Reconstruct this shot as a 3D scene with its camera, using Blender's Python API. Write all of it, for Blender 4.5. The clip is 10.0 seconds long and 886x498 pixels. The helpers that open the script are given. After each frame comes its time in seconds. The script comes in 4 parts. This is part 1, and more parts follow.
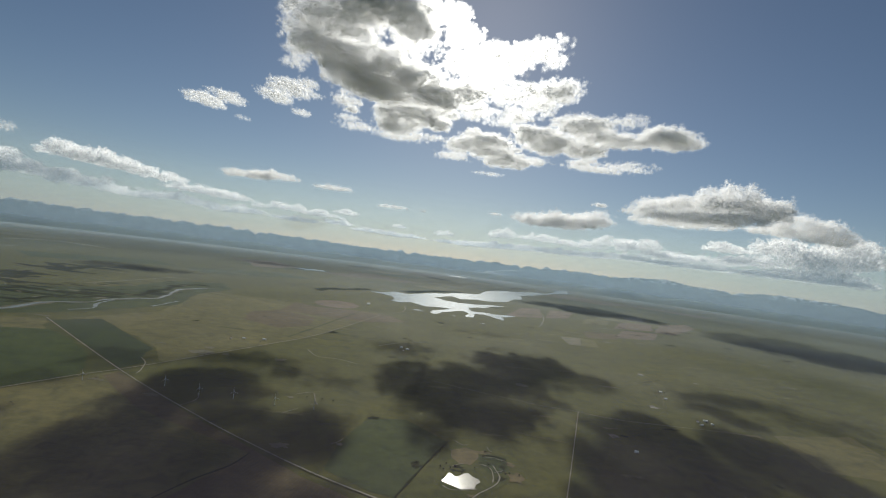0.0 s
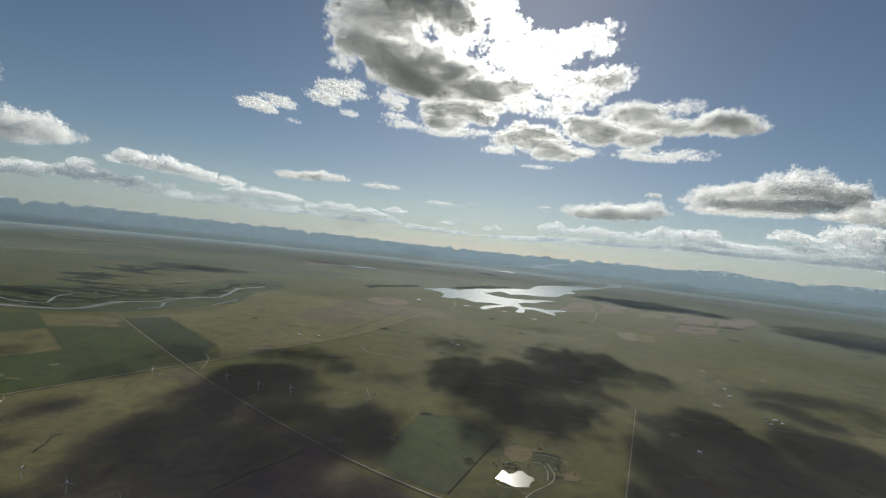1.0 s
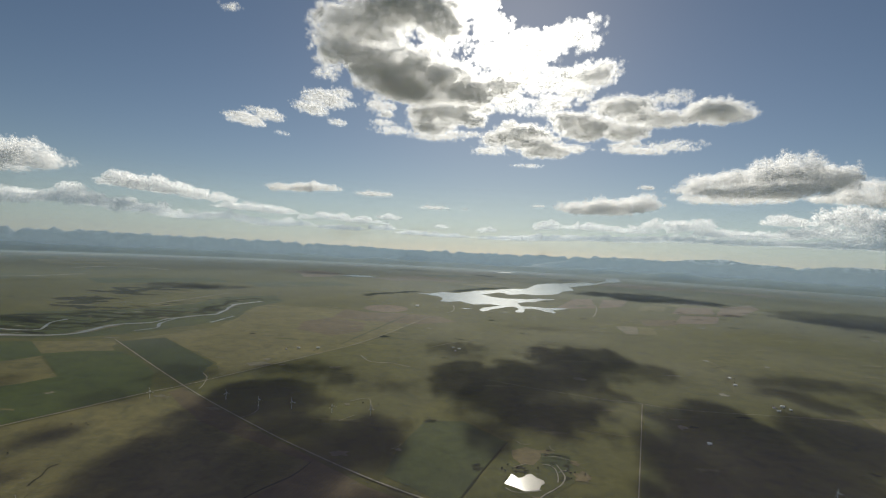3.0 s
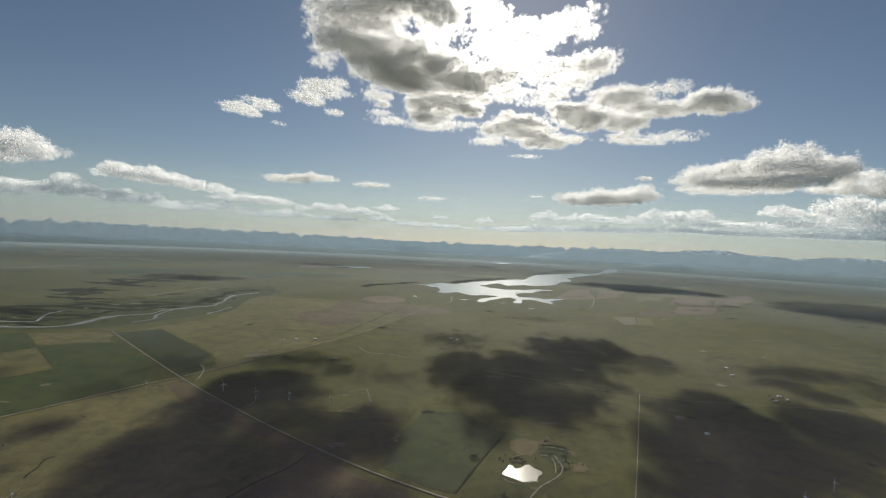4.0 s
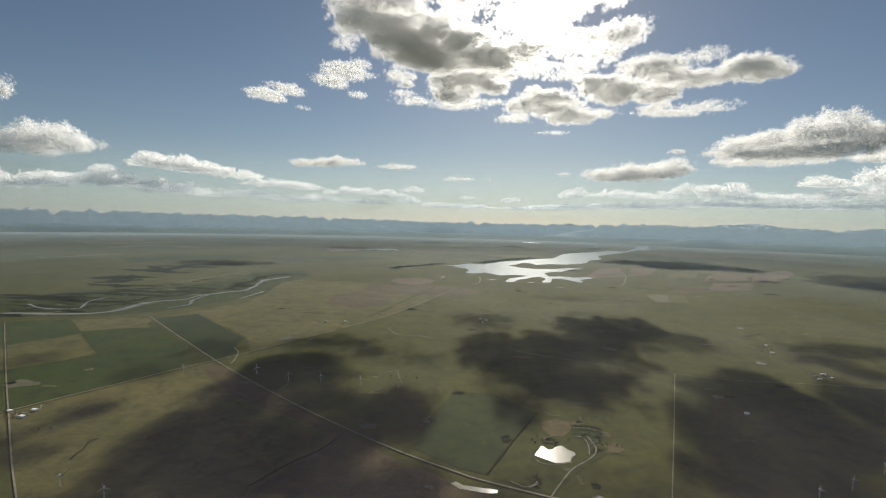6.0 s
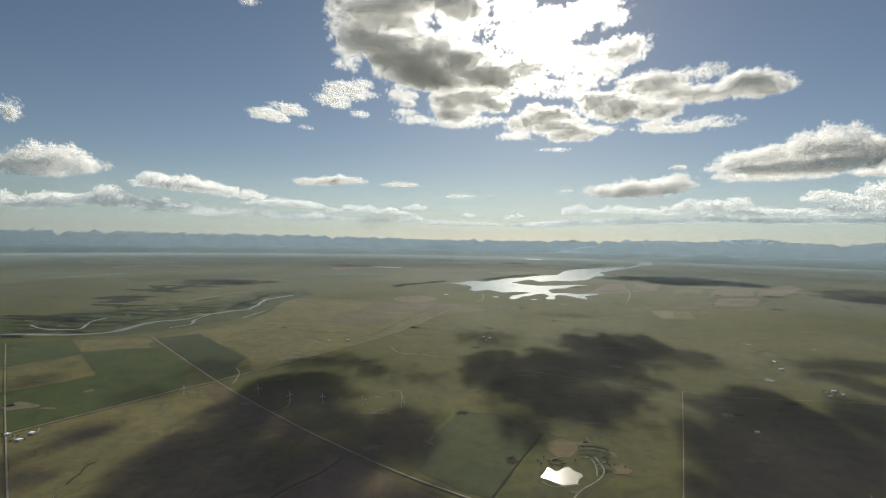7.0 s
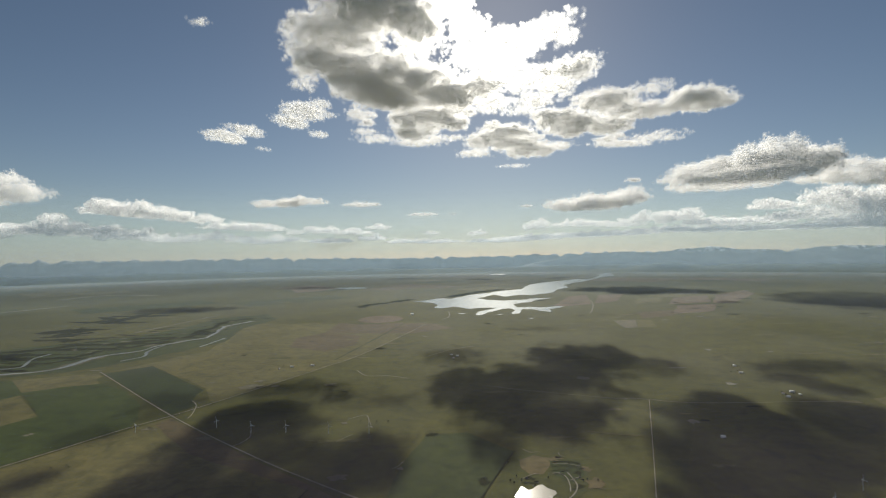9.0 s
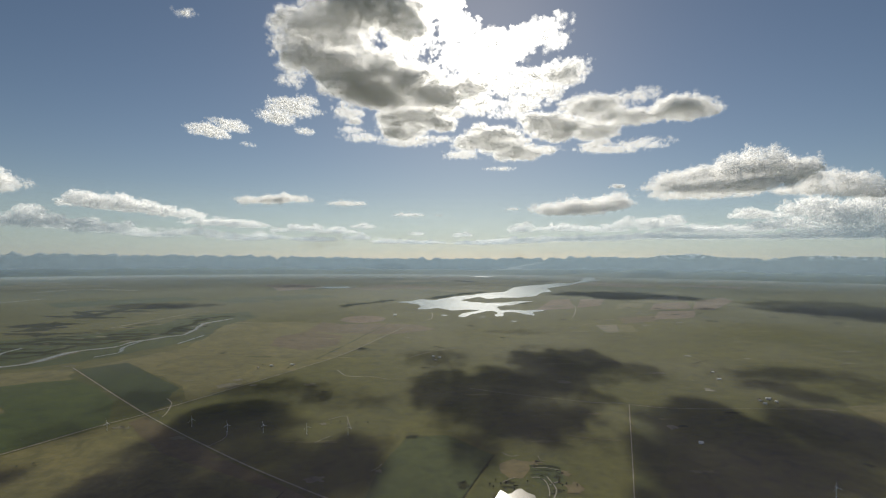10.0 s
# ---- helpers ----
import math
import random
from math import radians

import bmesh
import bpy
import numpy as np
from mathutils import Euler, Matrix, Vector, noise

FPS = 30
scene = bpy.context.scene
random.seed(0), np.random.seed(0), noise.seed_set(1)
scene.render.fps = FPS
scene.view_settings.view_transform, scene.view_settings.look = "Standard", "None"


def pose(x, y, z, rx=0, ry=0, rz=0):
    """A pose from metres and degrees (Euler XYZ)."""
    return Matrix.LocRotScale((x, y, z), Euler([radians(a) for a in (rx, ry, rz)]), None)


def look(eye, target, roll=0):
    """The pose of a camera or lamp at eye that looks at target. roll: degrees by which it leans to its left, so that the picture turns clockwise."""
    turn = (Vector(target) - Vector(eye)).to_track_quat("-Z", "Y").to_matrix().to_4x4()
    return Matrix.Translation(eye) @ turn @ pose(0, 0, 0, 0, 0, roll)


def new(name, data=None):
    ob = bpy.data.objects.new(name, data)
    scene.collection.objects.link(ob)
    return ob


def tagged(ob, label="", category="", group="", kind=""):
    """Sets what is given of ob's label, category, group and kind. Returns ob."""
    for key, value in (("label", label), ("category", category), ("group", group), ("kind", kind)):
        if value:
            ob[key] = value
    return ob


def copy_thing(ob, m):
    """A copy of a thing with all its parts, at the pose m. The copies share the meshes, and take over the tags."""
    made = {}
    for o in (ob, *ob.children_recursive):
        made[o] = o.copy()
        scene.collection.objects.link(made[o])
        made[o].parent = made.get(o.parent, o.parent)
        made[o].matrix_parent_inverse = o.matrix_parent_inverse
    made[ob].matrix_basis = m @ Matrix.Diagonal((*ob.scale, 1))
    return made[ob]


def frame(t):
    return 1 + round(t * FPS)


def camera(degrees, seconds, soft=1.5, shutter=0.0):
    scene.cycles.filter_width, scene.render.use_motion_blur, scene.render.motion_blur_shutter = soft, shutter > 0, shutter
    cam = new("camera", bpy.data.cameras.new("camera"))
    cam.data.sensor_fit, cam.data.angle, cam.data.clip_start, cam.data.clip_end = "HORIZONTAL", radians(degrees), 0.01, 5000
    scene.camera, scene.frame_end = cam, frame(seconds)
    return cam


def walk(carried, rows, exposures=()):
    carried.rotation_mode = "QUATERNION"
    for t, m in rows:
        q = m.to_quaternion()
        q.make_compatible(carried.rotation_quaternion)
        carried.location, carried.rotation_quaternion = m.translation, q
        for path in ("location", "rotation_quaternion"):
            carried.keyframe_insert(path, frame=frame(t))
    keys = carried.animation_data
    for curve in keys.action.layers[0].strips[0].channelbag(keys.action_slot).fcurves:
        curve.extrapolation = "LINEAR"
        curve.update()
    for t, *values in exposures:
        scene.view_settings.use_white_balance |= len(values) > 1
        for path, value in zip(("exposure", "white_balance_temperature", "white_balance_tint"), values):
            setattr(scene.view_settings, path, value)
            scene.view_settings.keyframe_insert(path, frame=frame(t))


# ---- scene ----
# The landscape is built at about a fifth of its size, so that the plain out to the mountains lies within the camera's
# reach. Mountains, far clouds and ground marks are placed to fit the camera's view.
cam = camera(82.12, 10.0, soft=1.1)
PATH = [  # seconds, eye, yaw, pitch, roll
    (0.0, 0.00, 0.00, 120.00, -5.200, 0.683, 7.404),
    (0.5, 0.11, 1.16, 119.94, -2.192, 0.052, 7.770),
    (1.0, 0.22, 2.32, 119.88, 0.180, -0.429, 6.204),
    (1.5, 0.33, 3.48, 119.82, 1.759, -0.574, 5.452),
    (2.0, 0.44, 4.65, 119.76, 1.474, -1.191, 4.313),
    (2.5, 0.54, 5.81, 119.70, 0.308, 0.083, 3.299),
    (4.0, 0.87, 9.29, 119.52, -0.527, -0.942, 2.916),
    (4.5, 0.98, 10.45, 119.46, 0.455, -2.194, 3.348),
    (5.0, 1.09, 11.62, 119.40, 1.235, -3.186, 3.244),
    (5.5, 1.20, 12.78, 119.34, 1.956, -3.523, 2.197),
    (7.0, 1.53, 16.26, 119.16, 2.869, -1.264, 1.034),
    (7.5, 1.63, 17.42, 119.10, 2.310, -0.009, 0.092),
    (8.0, 1.74, 18.59, 119.04, 1.467, 0.789, -1.164),
    (8.5, 1.85, 19.75, 118.98, 0.239, 1.131, -1.186),
    (9.0, 1.96, 20.91, 118.92, -1.162, 0.751, -0.997),
    (9.5, 2.07, 22.07, 118.86, -2.288, 0.083, -0.321),
    (10.0, 2.18, 23.23, 118.80, -2.881, 0.884, 0.345),
]


def heading(x, y, z, yaw, pitch, roll):
    a, b = radians(yaw), radians(pitch)
    ahead = Vector((-math.sin(a) * math.cos(b), math.cos(a) * math.cos(b), math.sin(b)))
    return look((x, y, z), Vector((x, y, z)) + 100 * ahead, roll)


walk(cam, [(t, heading(*row)) for t, *row in PATH], exposures=[(0.0, 0.41, 6250, 8), (1.5, 0.41, 6350, 8), (4.0, 0.45, 6550, 8.5), (5.5, 0.51, 6630, 8.5), (7.0, 0.61, 6630, 7.5), (8.0, 0.53, 6590, 8), (9.5, 0.48, 6590, 8.5), (10.0, 0.49, 6550, 9)])

scene.cycles.transparent_max_bounces = 128
scene.cycles.max_bounces = scene.cycles.diffuse_bounces = scene.cycles.transmission_bounces = 16

# ---- world and sun ----
SUN_EL, SUN_AZ = radians(27.3), radians(7.1)  # azimuth to the right of straight ahead (+y)
world = bpy.data.worlds.new("sky")
scene.world = world
world.use_nodes = True
wn = world.node_tree
wn.nodes.clear()
sky = wn.nodes.new("ShaderNodeTexSky")
sky.sky_type = "NISHITA"
sky.sun_disc = False
sky.sun_elevation, sky.sun_rotation = SUN_EL, SUN_AZ
sky.altitude, sky.air_density, sky.dust_density, sky.ozone_density = 1500, 1.0, 0.55, 0.8
back = wn.nodes.new("ShaderNodeBackground")
back.inputs["Strength"].default_value = 0.0345
wout = wn.nodes.new("ShaderNodeOutputWorld")
wn.links.new(sky.outputs[0], back.inputs[0])
wn.links.new(back.outputs[0], wout.inputs[0])

sun_data = bpy.data.lights.new("sun", "SUN")
sun_data.energy, sun_data.angle, sun_data.color = 5.0, radians(0.5), (1.0, 0.945, 0.83)
sun = new("sun", sun_data)
sun_way = Vector((math.sin(SUN_AZ) * math.cos(SUN_EL), math.cos(SUN_AZ) * math.cos(SUN_EL), math.sin(SUN_EL)))
sun.matrix_world = look(sun_way * 3000, (0, 0, 0))


# ---- materials ----
class Nodes:
    """A short way to write a node material."""

    def __init__(self, name):
        self.mat = bpy.data.materials.new(name)
        self.mat.use_nodes = True
        self.tree = self.mat.node_tree
        self.tree.nodes.clear()
        self.out = self.add("ShaderNodeOutputMaterial")

    def add(self, kind, **values):
        node = self.tree.nodes.new(kind)
        for key, value in values.items():
            if key in node.inputs:
                node.inputs[key].default_value = value
        return node

    def link(self, a, b):
        self.tree.links.new(a, b)

    def coords(self, scale=(1, 1, 1)):
        geo = self.add("ShaderNodeNewGeometry")
        mp = self.add("ShaderNodeMapping")
        mp.inputs["Scale"].default_value = scale
        self.link(geo.outputs["Position"], mp.inputs["Vector"])
        return mp.outputs[0]

    def noise(self, vec, scale, detail=6.0, rough=0.55, distortion=0.0):
        n = self.add("ShaderNodeTexNoise", Scale=scale, Detail=detail, Roughness=rough, Distortion=distortion)
        self.link(vec, n.inputs["Vector"])
        return n.outputs["Fac"]

    def ramp(self, fac, stops):
        r = self.add("ShaderNodeValToRGB")
        e = r.color_ramp.elements
        while len(e) < len(stops):
            e.new(0.5)
        for el, (pos, col) in zip(e, stops):
            el.position, el.color = pos, (*col, 1) if len(col) == 3 else col
        self.link(fac, r.inputs[0])
        return r.outputs[0]

    def mix(self, fac, a, b, mode="MIX"):
        m = self.add("ShaderNodeMix")
        m.data_type, m.blend_type = "RGBA", mode
        if isinstance(fac, float):
            m.inputs[0].default_value = fac
        else:
            self.link(fac, m.inputs[0])
        for sock, v in ((m.inputs[6], a), (m.inputs[7], b)):
            if isinstance(v, tuple):
                sock.default_value = (*v, 1)
            else:
                self.link(v, sock)
        return m.outputs[2]

    def surface(self, color, rough=0.9, metal=0.0, bump=None, height=1.0, spec=0.3):
        p = self.add("ShaderNodeBsdfPrincipled", Roughness=rough, Metallic=metal)
        p.inputs["Specular IOR Level"].default_value = spec
        if isinstance(color, tuple):
            p.inputs["Base Color"].default_value = (*color, 1)
        else:
            self.link(color, p.inputs["Base Color"])
        if bump is not None:
            b = self.add("ShaderNodeBump", Strength=0.6, Distance=height)
            self.link(bump, b.inputs["Height"])
            self.link(b.outputs[0], p.inputs["Normal"])
        self.link(p.outputs[0], self.out.inputs[0])
        return self.mat


def land(name, dark, light, rows=None, spec=0.05):
    """Grass or crop: two tones in broad drifts, mottling, fine grain, and drill rows where it is tilled."""
    n = Nodes(name)
    v = n.coords()
    broad = n.ramp(n.noise(v, 0.0035, 5, 0.6, 0.6), [(0.3, dark), (0.7, light)])
    mott = n.ramp(n.noise(v, 0.02, 8, 0.65, 0.4), [(0.3, (0.80, 0.84, 0.82)), (0.5, (1.0, 1.0, 1.0)), (0.75, (1.18, 1.13, 1.12))])
    col = n.mix(1.0, broad, mott, "MULTIPLY")
    tufts = n.ramp(n.noise(v, 0.075, 7, 0.7, 0.8), [(0.34, (0.62, 0.68, 0.66)), (0.5, (1.0, 1.0, 1.0)), (0.7, (1.30, 1.24, 1.2))])
    col = n.mix(1.0, col, tufts, "MULTIPLY")
    fine = n.ramp(n.noise(v, 0.25, 6, 0.7), [(0.25, (0.78, 0.78, 0.78)), (0.8, (1.2, 1.2, 1.2))])
    col = n.mix(1.0, col, fine, "MULTIPLY")
    if rows:
        angle, pitch = rows
        mp = n.add("ShaderNodeMapping")
        mp.inputs["Rotation"].default_value = (0, 0, radians(angle))
        n.link(v, mp.inputs["Vector"])
        w = n.add("ShaderNodeTexWave", Scale=1.0 / pitch, Distortion=1.5, Detail=2.0)
        n.link(mp.outputs[0], w.inputs["Vector"])
        col = n.mix(1.0, col, n.ramp(w.outputs["Fac"], [(0.2, (0.93, 0.93, 0.93)), (0.8, (1.05, 1.05, 1.04))]), "MULTIPLY")
    return n.surface(col, 0.95, bump=n.noise(v, 0.12, 8, 0.7), height=0.6, spec=spec)


M_PRAIRIE = land("prairie_grass", (0.0415, 0.0440, 0.0050), (0.0605, 0.0600, 0.0070))
M_GREEN = land("irrigated_crop", (0.0240, 0.0380, 0.0040), (0.0320, 0.0470, 0.0050), rows=(30, 6))
M_DARKGREEN = land("dark_crop", (0.0150, 0.0265, 0.0036), (0.0205, 0.0335, 0.0044), rows=(30, 6))
M_TAN = land("dry_stubble", (0.0709, 0.0658, 0.0200), (0.0950, 0.0870, 0.0270), rows=(60, 7))
M_BROWN = land("tilled_earth", (0.0640, 0.0500, 0.0220), (0.0820, 0.0640, 0.0290), rows=(20, 7))
M_PINK = land("bare_fallow", (0.0888, 0.0655, 0.0396), (0.1140, 0.0851, 0.0528))
M_OLIVE = land("olive_pasture", (0.0340, 0.0410, 0.0045), (0.0480, 0.0515, 0.0060))
M_VALLEY = land("river_meadow", (0.0218, 0.0330, 0.0044), (0.0335, 0.0456, 0.0064))
M_GRAVEL = land("pale_gravel", (0.145, 0.134, 0.096), (0.205, 0.190, 0.142))
M_DRY = land("dry_alkali_grass", (0.0850, 0.0780, 0.0480), (0.1250, 0.1150, 0.0760))
M_SPOIL = land("quarry_spoil", (0.0740, 0.0600, 0.0240), (0.1100, 0.0880, 0.0380))
M_SCRUB = land("dark_scrub", (0.0170, 0.0205, 0.0080), (0.0285, 0.0310, 0.0120), spec=0.0)

n = Nodes("lake_water")
v = n.coords()
M_WATER = n.surface((0.075, 0.09, 0.072), 0.175, bump=n.noise(v, 0.12, 6, 0.6), height=0.05, spec=0.32)
n = Nodes("river_water")
v = n.coords()
M_RIVER = n.surface(n.ramp(n.noise(v, 0.05, 5), [(0.35, (0.06, 0.07, 0.06)), (0.65, (0.11, 0.11, 0.085))]), 0.3, bump=n.noise(v, 0.5, 5, 0.6), height=0.1, spec=0.25)
n = Nodes("still_pond_water")
v = n.coords()
M_POND = n.surface((0.20, 0.19, 0.145), 0.12, bump=n.noise(v, 0.8, 4, 0.6), height=0.04, spec=0.15)


# ---- building helpers ----
def mesh_object(name, bm, material, parent=None, smooth=False):
    me = bpy.data.meshes.new(name)
    bm.to_mesh(me)
    bm.free()
    if smooth:
        for f in me.polygons:
            f.use_smooth = True
    if material:
        me.materials.append(material)
    ob = new(name, me)
    ob.parent = parent
    return ob


def part(name, bm, material, parent, label="", smooth=False):
    ob = mesh_object(name, bm, material, parent, smooth)
    if label:
        ob["label"] = label
    return ob


def wiggle(points, step, rough, closed=True, seed=0.0):
    """A line or outline taken through corner points, cut into short steps that stray a little, as ground edges do."""
    out = []
    pts = [Vector((x, y, 0)) for x, y in points]
    pairs = list(zip(pts, pts[1:] + pts[:1])) if closed else list(zip(pts, pts[1:]))
    for a, b in pairs:
        side = Vector((-(b - a).y, (b - a).x, 0))
        side.normalize()
        count = max(1, int((b - a).length / step))
        for i in range(count):
            u = i / count
            fade = math.sin(math.pi * u) ** 0.5 if count > 1 else 0
            p = a.lerp(b, u)
            p += side * rough * fade * (noise.noise((p.x / step / 3, p.y / step / 3, seed)) + 0.5 * noise.noise((p.x / step, p.y / step, seed + 9)))
            out.append(p)
    if not closed:
        out.append(pts[-1])
    return out


def patch(name, points, z, material, label, step=12.0, rough=2.0, seed=1.0, kind="structure", category="field"):
    """A piece of ground cover with an uneven edge."""
    bm = bmesh.new()
    ring = [bm.verts.new((p.x, p.y, z)) for p in wiggle(points, step, rough, True, seed)]
    face = bm.faces.new(ring)
    if face.normal.z < 0:
        face.normal_flip()
    bmesh.ops.triangulate(bm, faces=bm.faces[:])
    for f in bm.faces:
        if f.normal.z < 0:
            f.normal_flip()
    return tagged(mesh_object(name, bm, material), label, category, "", kind)


def ribbon(name, points, width, z, material, label, step=10.0, rough=0.0, seed=2.0, category="road", vary=0.0):
    """A road, track or stream along a line."""
    line = smooth_line(points, step)
    bm = bmesh.new()
    rowz = []
    for i, p in enumerate(line):
        a, b = line[max(0, i - 1)], line[min(len(line) - 1, i + 1)]
        side = Vector((-(b - a).y, (b - a).x, 0)).normalized()
        w = width * (1 + vary * (noise.noise((p.x / 25, p.y / 25, seed)) + noise.noise((p.x / 9, p.y / 9, seed))))
        q = p + side * rough * noise.noise((p.x / 40, p.y / 40, seed + 5))
        rowz.append([bm.verts.new((q + side * w * s).to_tuple()[:2] + (z,)) for s in (0.5, -0.5)])
    for (a, b), (c, d) in zip(rowz, rowz[1:]):
        bm.faces.new((a, b, d, c))
    bmesh.ops.recalc_face_normals(bm, faces=bm.faces[:])
    for f in bm.faces:
        if f.normal.z < 0:
            f.normal_flip()
    return tagged(mesh_object(name, bm, material), label, category, "", "structure")


def smooth_line(points, step):
    """Catmull-Rom through the points."""
    pts = [Vector((x, y, 0)) for x, y in points]
    pts = [2 * pts[0] - pts[1]] + pts + [2 * pts[-1] - pts[-2]]
    out = []
    for a, b, c, d in zip(pts, pts[1:], pts[2:], pts[3:]):
        count = max(2, int((c - b).length / step))
        for i in range(count):
            u = i / count
            out.append(0.5 * (2 * b + (c - a) * u + (2 * a - 5 * b + 4 * c - d) * u * u + (3 * b - a - 3 * c + d) * u ** 3))
    out.append(pts[-2])
    return out


# ---- ground ----
bm = bmesh.new()
bmesh.ops.create_grid(bm, x_segments=60, y_segments=60, size=9000)
ground = tagged(mesh_object("ground", bm, M_PRAIRIE), "olive green rolling prairie reaching to the horizon", "ground", "", "structure")

# ---- fields ----
patch("field", [(-346, 566), (-316, 602), (-208.8, 490.6), (-208.0, 474.4), (-201.4, 452.0), (-193.1, 441.7), (-201.1, 418.0)], 0.30, M_DARKGREEN, "dark green irrigated field beside the gravel road", rough=0.6)
patch("field", [(-376, 495), (-351, 514), (-322, 524), (-277.9, 490.6), (-241.8, 448.1), (-222.6, 410.6), (-217.0, 390.4), (-244.7, 340.9), (-267.9, 298.3), (-335.9, 371.0), (-315.4, 398.5), (-305.3, 421.9)], 0.20, M_GREEN, "green crop circle cut by a road", rough=0.5)
patch("field", [(-340, 544), (-341, 557), (-200.3, 416.4), (-217.4, 387.3)], 0.12, M_OLIVE, "lighter green corner beside a crop circle")
patch("field", [(-483, 528), (-426, 546), (-369, 488), (-396.4, 435.6)], 0.16, M_GREEN, "green field on the river bank")
patch("field", [(-396.4, 435.6), (-372, 488), (-305.3, 421.9), (-315.4, 398.5), (-335.9, 371.0)], 0.14, M_TAN, "small tan stubble field between green crops")
patch("field", [(-426, 546), (-354, 571), (-334, 545), (-319, 519), (-371, 490)], 0.10, M_TAN, "tan stubble strip above the crop circle")
patch("field", [(-264.1, 294.3), (-239.7, 339.4), (-198.0, 411.6), (-98.2, 318.2), (-33.1, 261.8), (1.6, 238.0), (21.3, 225.1), (-174.4, 204.0)], 0.10, M_TAN, "tan stubble field with wind turbines")
patch("field", [(-201.5, 394.7), (-196.4, 408.6), (-98.2, 318.2), (-33.1, 261.8), (1.6, 238.0), (21.3, 225.1), (-88.3, 222.2), (-64.1, 283.9), (-150.0, 337.3)], 0.18, M_BROWN, "brown tilled field along the straight gravel road")
patch("field", [(-349, 575), (-293, 692), (-333, 956), (-202, 950), (-111, 900), (-12, 934), (-80, 664), (-143.0, 522.4), (-181.7, 447.8), (-208.7, 495.5), (-315, 603)], 0.06, M_TAN, "dry tan rangeland", rough=6)
patch("field", [(-99 + 42 * math.cos(k * math.pi / 12), 994 + 56 * math.sin(k * math.pi / 12)) for k in range(24)], 0.13, M_PINK, "pale brown crop circle", rough=0.5, step=30)
patch("field", [(-19.5, 303.2), (-4.7, 359.6), (23.0, 363.8), (48.4, 328.5), (14.9, 247.8), (1.3, 252.9), (-22.8, 272.2)], 0.12, M_VALLEY, "green pasture beside the pond")
patch("field", [(49.0, 327.7), (68.8, 317.7), (88.4, 311.9), (77.4, 275.3), (59.0, 255.1), (43.1, 232.9), (16.1, 245.8)], 0.14, M_OLIVE, "rough pasture round a gravel pit")
patch("field", [(174.2, 425.2), (203.8, 415.4), (169.8, 352.6), (130.5, 281.8), (96.3, 233.1)], 0.08, M_OLIVE, "green pasture behind a fence line")
for pts, use, label in (
        ([(266, 1152), (376, 1430), (440, 1463), (369, 1198)], M_PINK, "pinkish bare fallow field"), ([(381, 1213), (467, 1453), (547, 1473), (455, 1267)], M_PINK, "pinkish bare fallow field"),
        ([(674, 1420), (779, 1588), (815, 1577), (745, 1437)], M_DRY, "pale stubble field"), ([(534, 1164), (626, 1333), (738, 1374), (650, 1200)], M_PINK, "pinkish bare fallow field"),
        ([(455, 983), (540, 1134), (637, 1153), (556, 1017)], M_PINK, "pinkish bare fallow field"), ([(317, 906), (358, 914), (325, 821), (303, 818)], M_DRY, "pale tan stubble field"),
        ([(359, 913), (381, 904), (356, 822), (326, 822)], M_TAN, "tan stubble field"), ([(462, 1183), (529, 1325), (617, 1375), (536, 1210)], M_TAN, "dry greenish stubble field"),
        ([(378, 931), (404, 1022), (487, 1047), (449, 959)], M_BROWN, "brown fallow field"), ([(643, 1176), (762, 1379), (935, 1534), (887, 1408), (684, 1163)], M_PINK, "pinkish bare fallow field"),
        ([(-560, 2025), (-516, 2229), (-412, 2083), (-388, 1859), (-467, 1766)], M_PINK, "pinkish bare ground far off"), ([(-170, 833), (-169, 953), (-127, 920), (-57, 934), (4, 914), (34, 856), (-31, 807), (-112, 818)], M_BROWN, "brown fallow below a crop circle"),
        ([(-202, 778), (-170, 833), (-109, 794), (-105, 711), (-136, 671), (-190, 707)], M_BROWN, "patch of brown fallow")):
    patch("field", pts, 0.10 + 0.004 * (len(label) % 5), use, label, rough=3, step=25)
patch("field", [(348.0, 417.9), (442, 439), (423.1, 384.7), (367.3, 332.1), (323.4, 339.9)], 0.10, M_TAN, "tan stubble field", rough=2)
patch("field", [(-541, 539), (-660, 654), (-598, 689), (-571, 749), (-504, 792), (-463, 834), (-437, 917), (-432, 1056), (-357, 1121), (-307, 1040), (-325, 898), (-300, 761), (-328, 694), (-351, 638), (-382, 595), (-435, 566)], 0.11, M_VALLEY, "dark green river valley meadow", rough=8, step=20)
patch("field", [(50.0, 315.2), (59.3, 321.8), (67.4, 317.6), (66.4, 308.9), (59.6, 295.4), (52.4, 296.0), (49.0, 303.4)], 0.18, M_SPOIL, "bare brown ground in a gravel pit", rough=1.6, step=4)
patch("field", [(67.1, 312.4), (84.2, 311.3), (80.6, 292.2), (71.2, 283.9), (65.2, 293.2)], 0.17, M_VALLEY, "dark overgrown spoil ground in a gravel pit", rough=1.6, step=4)

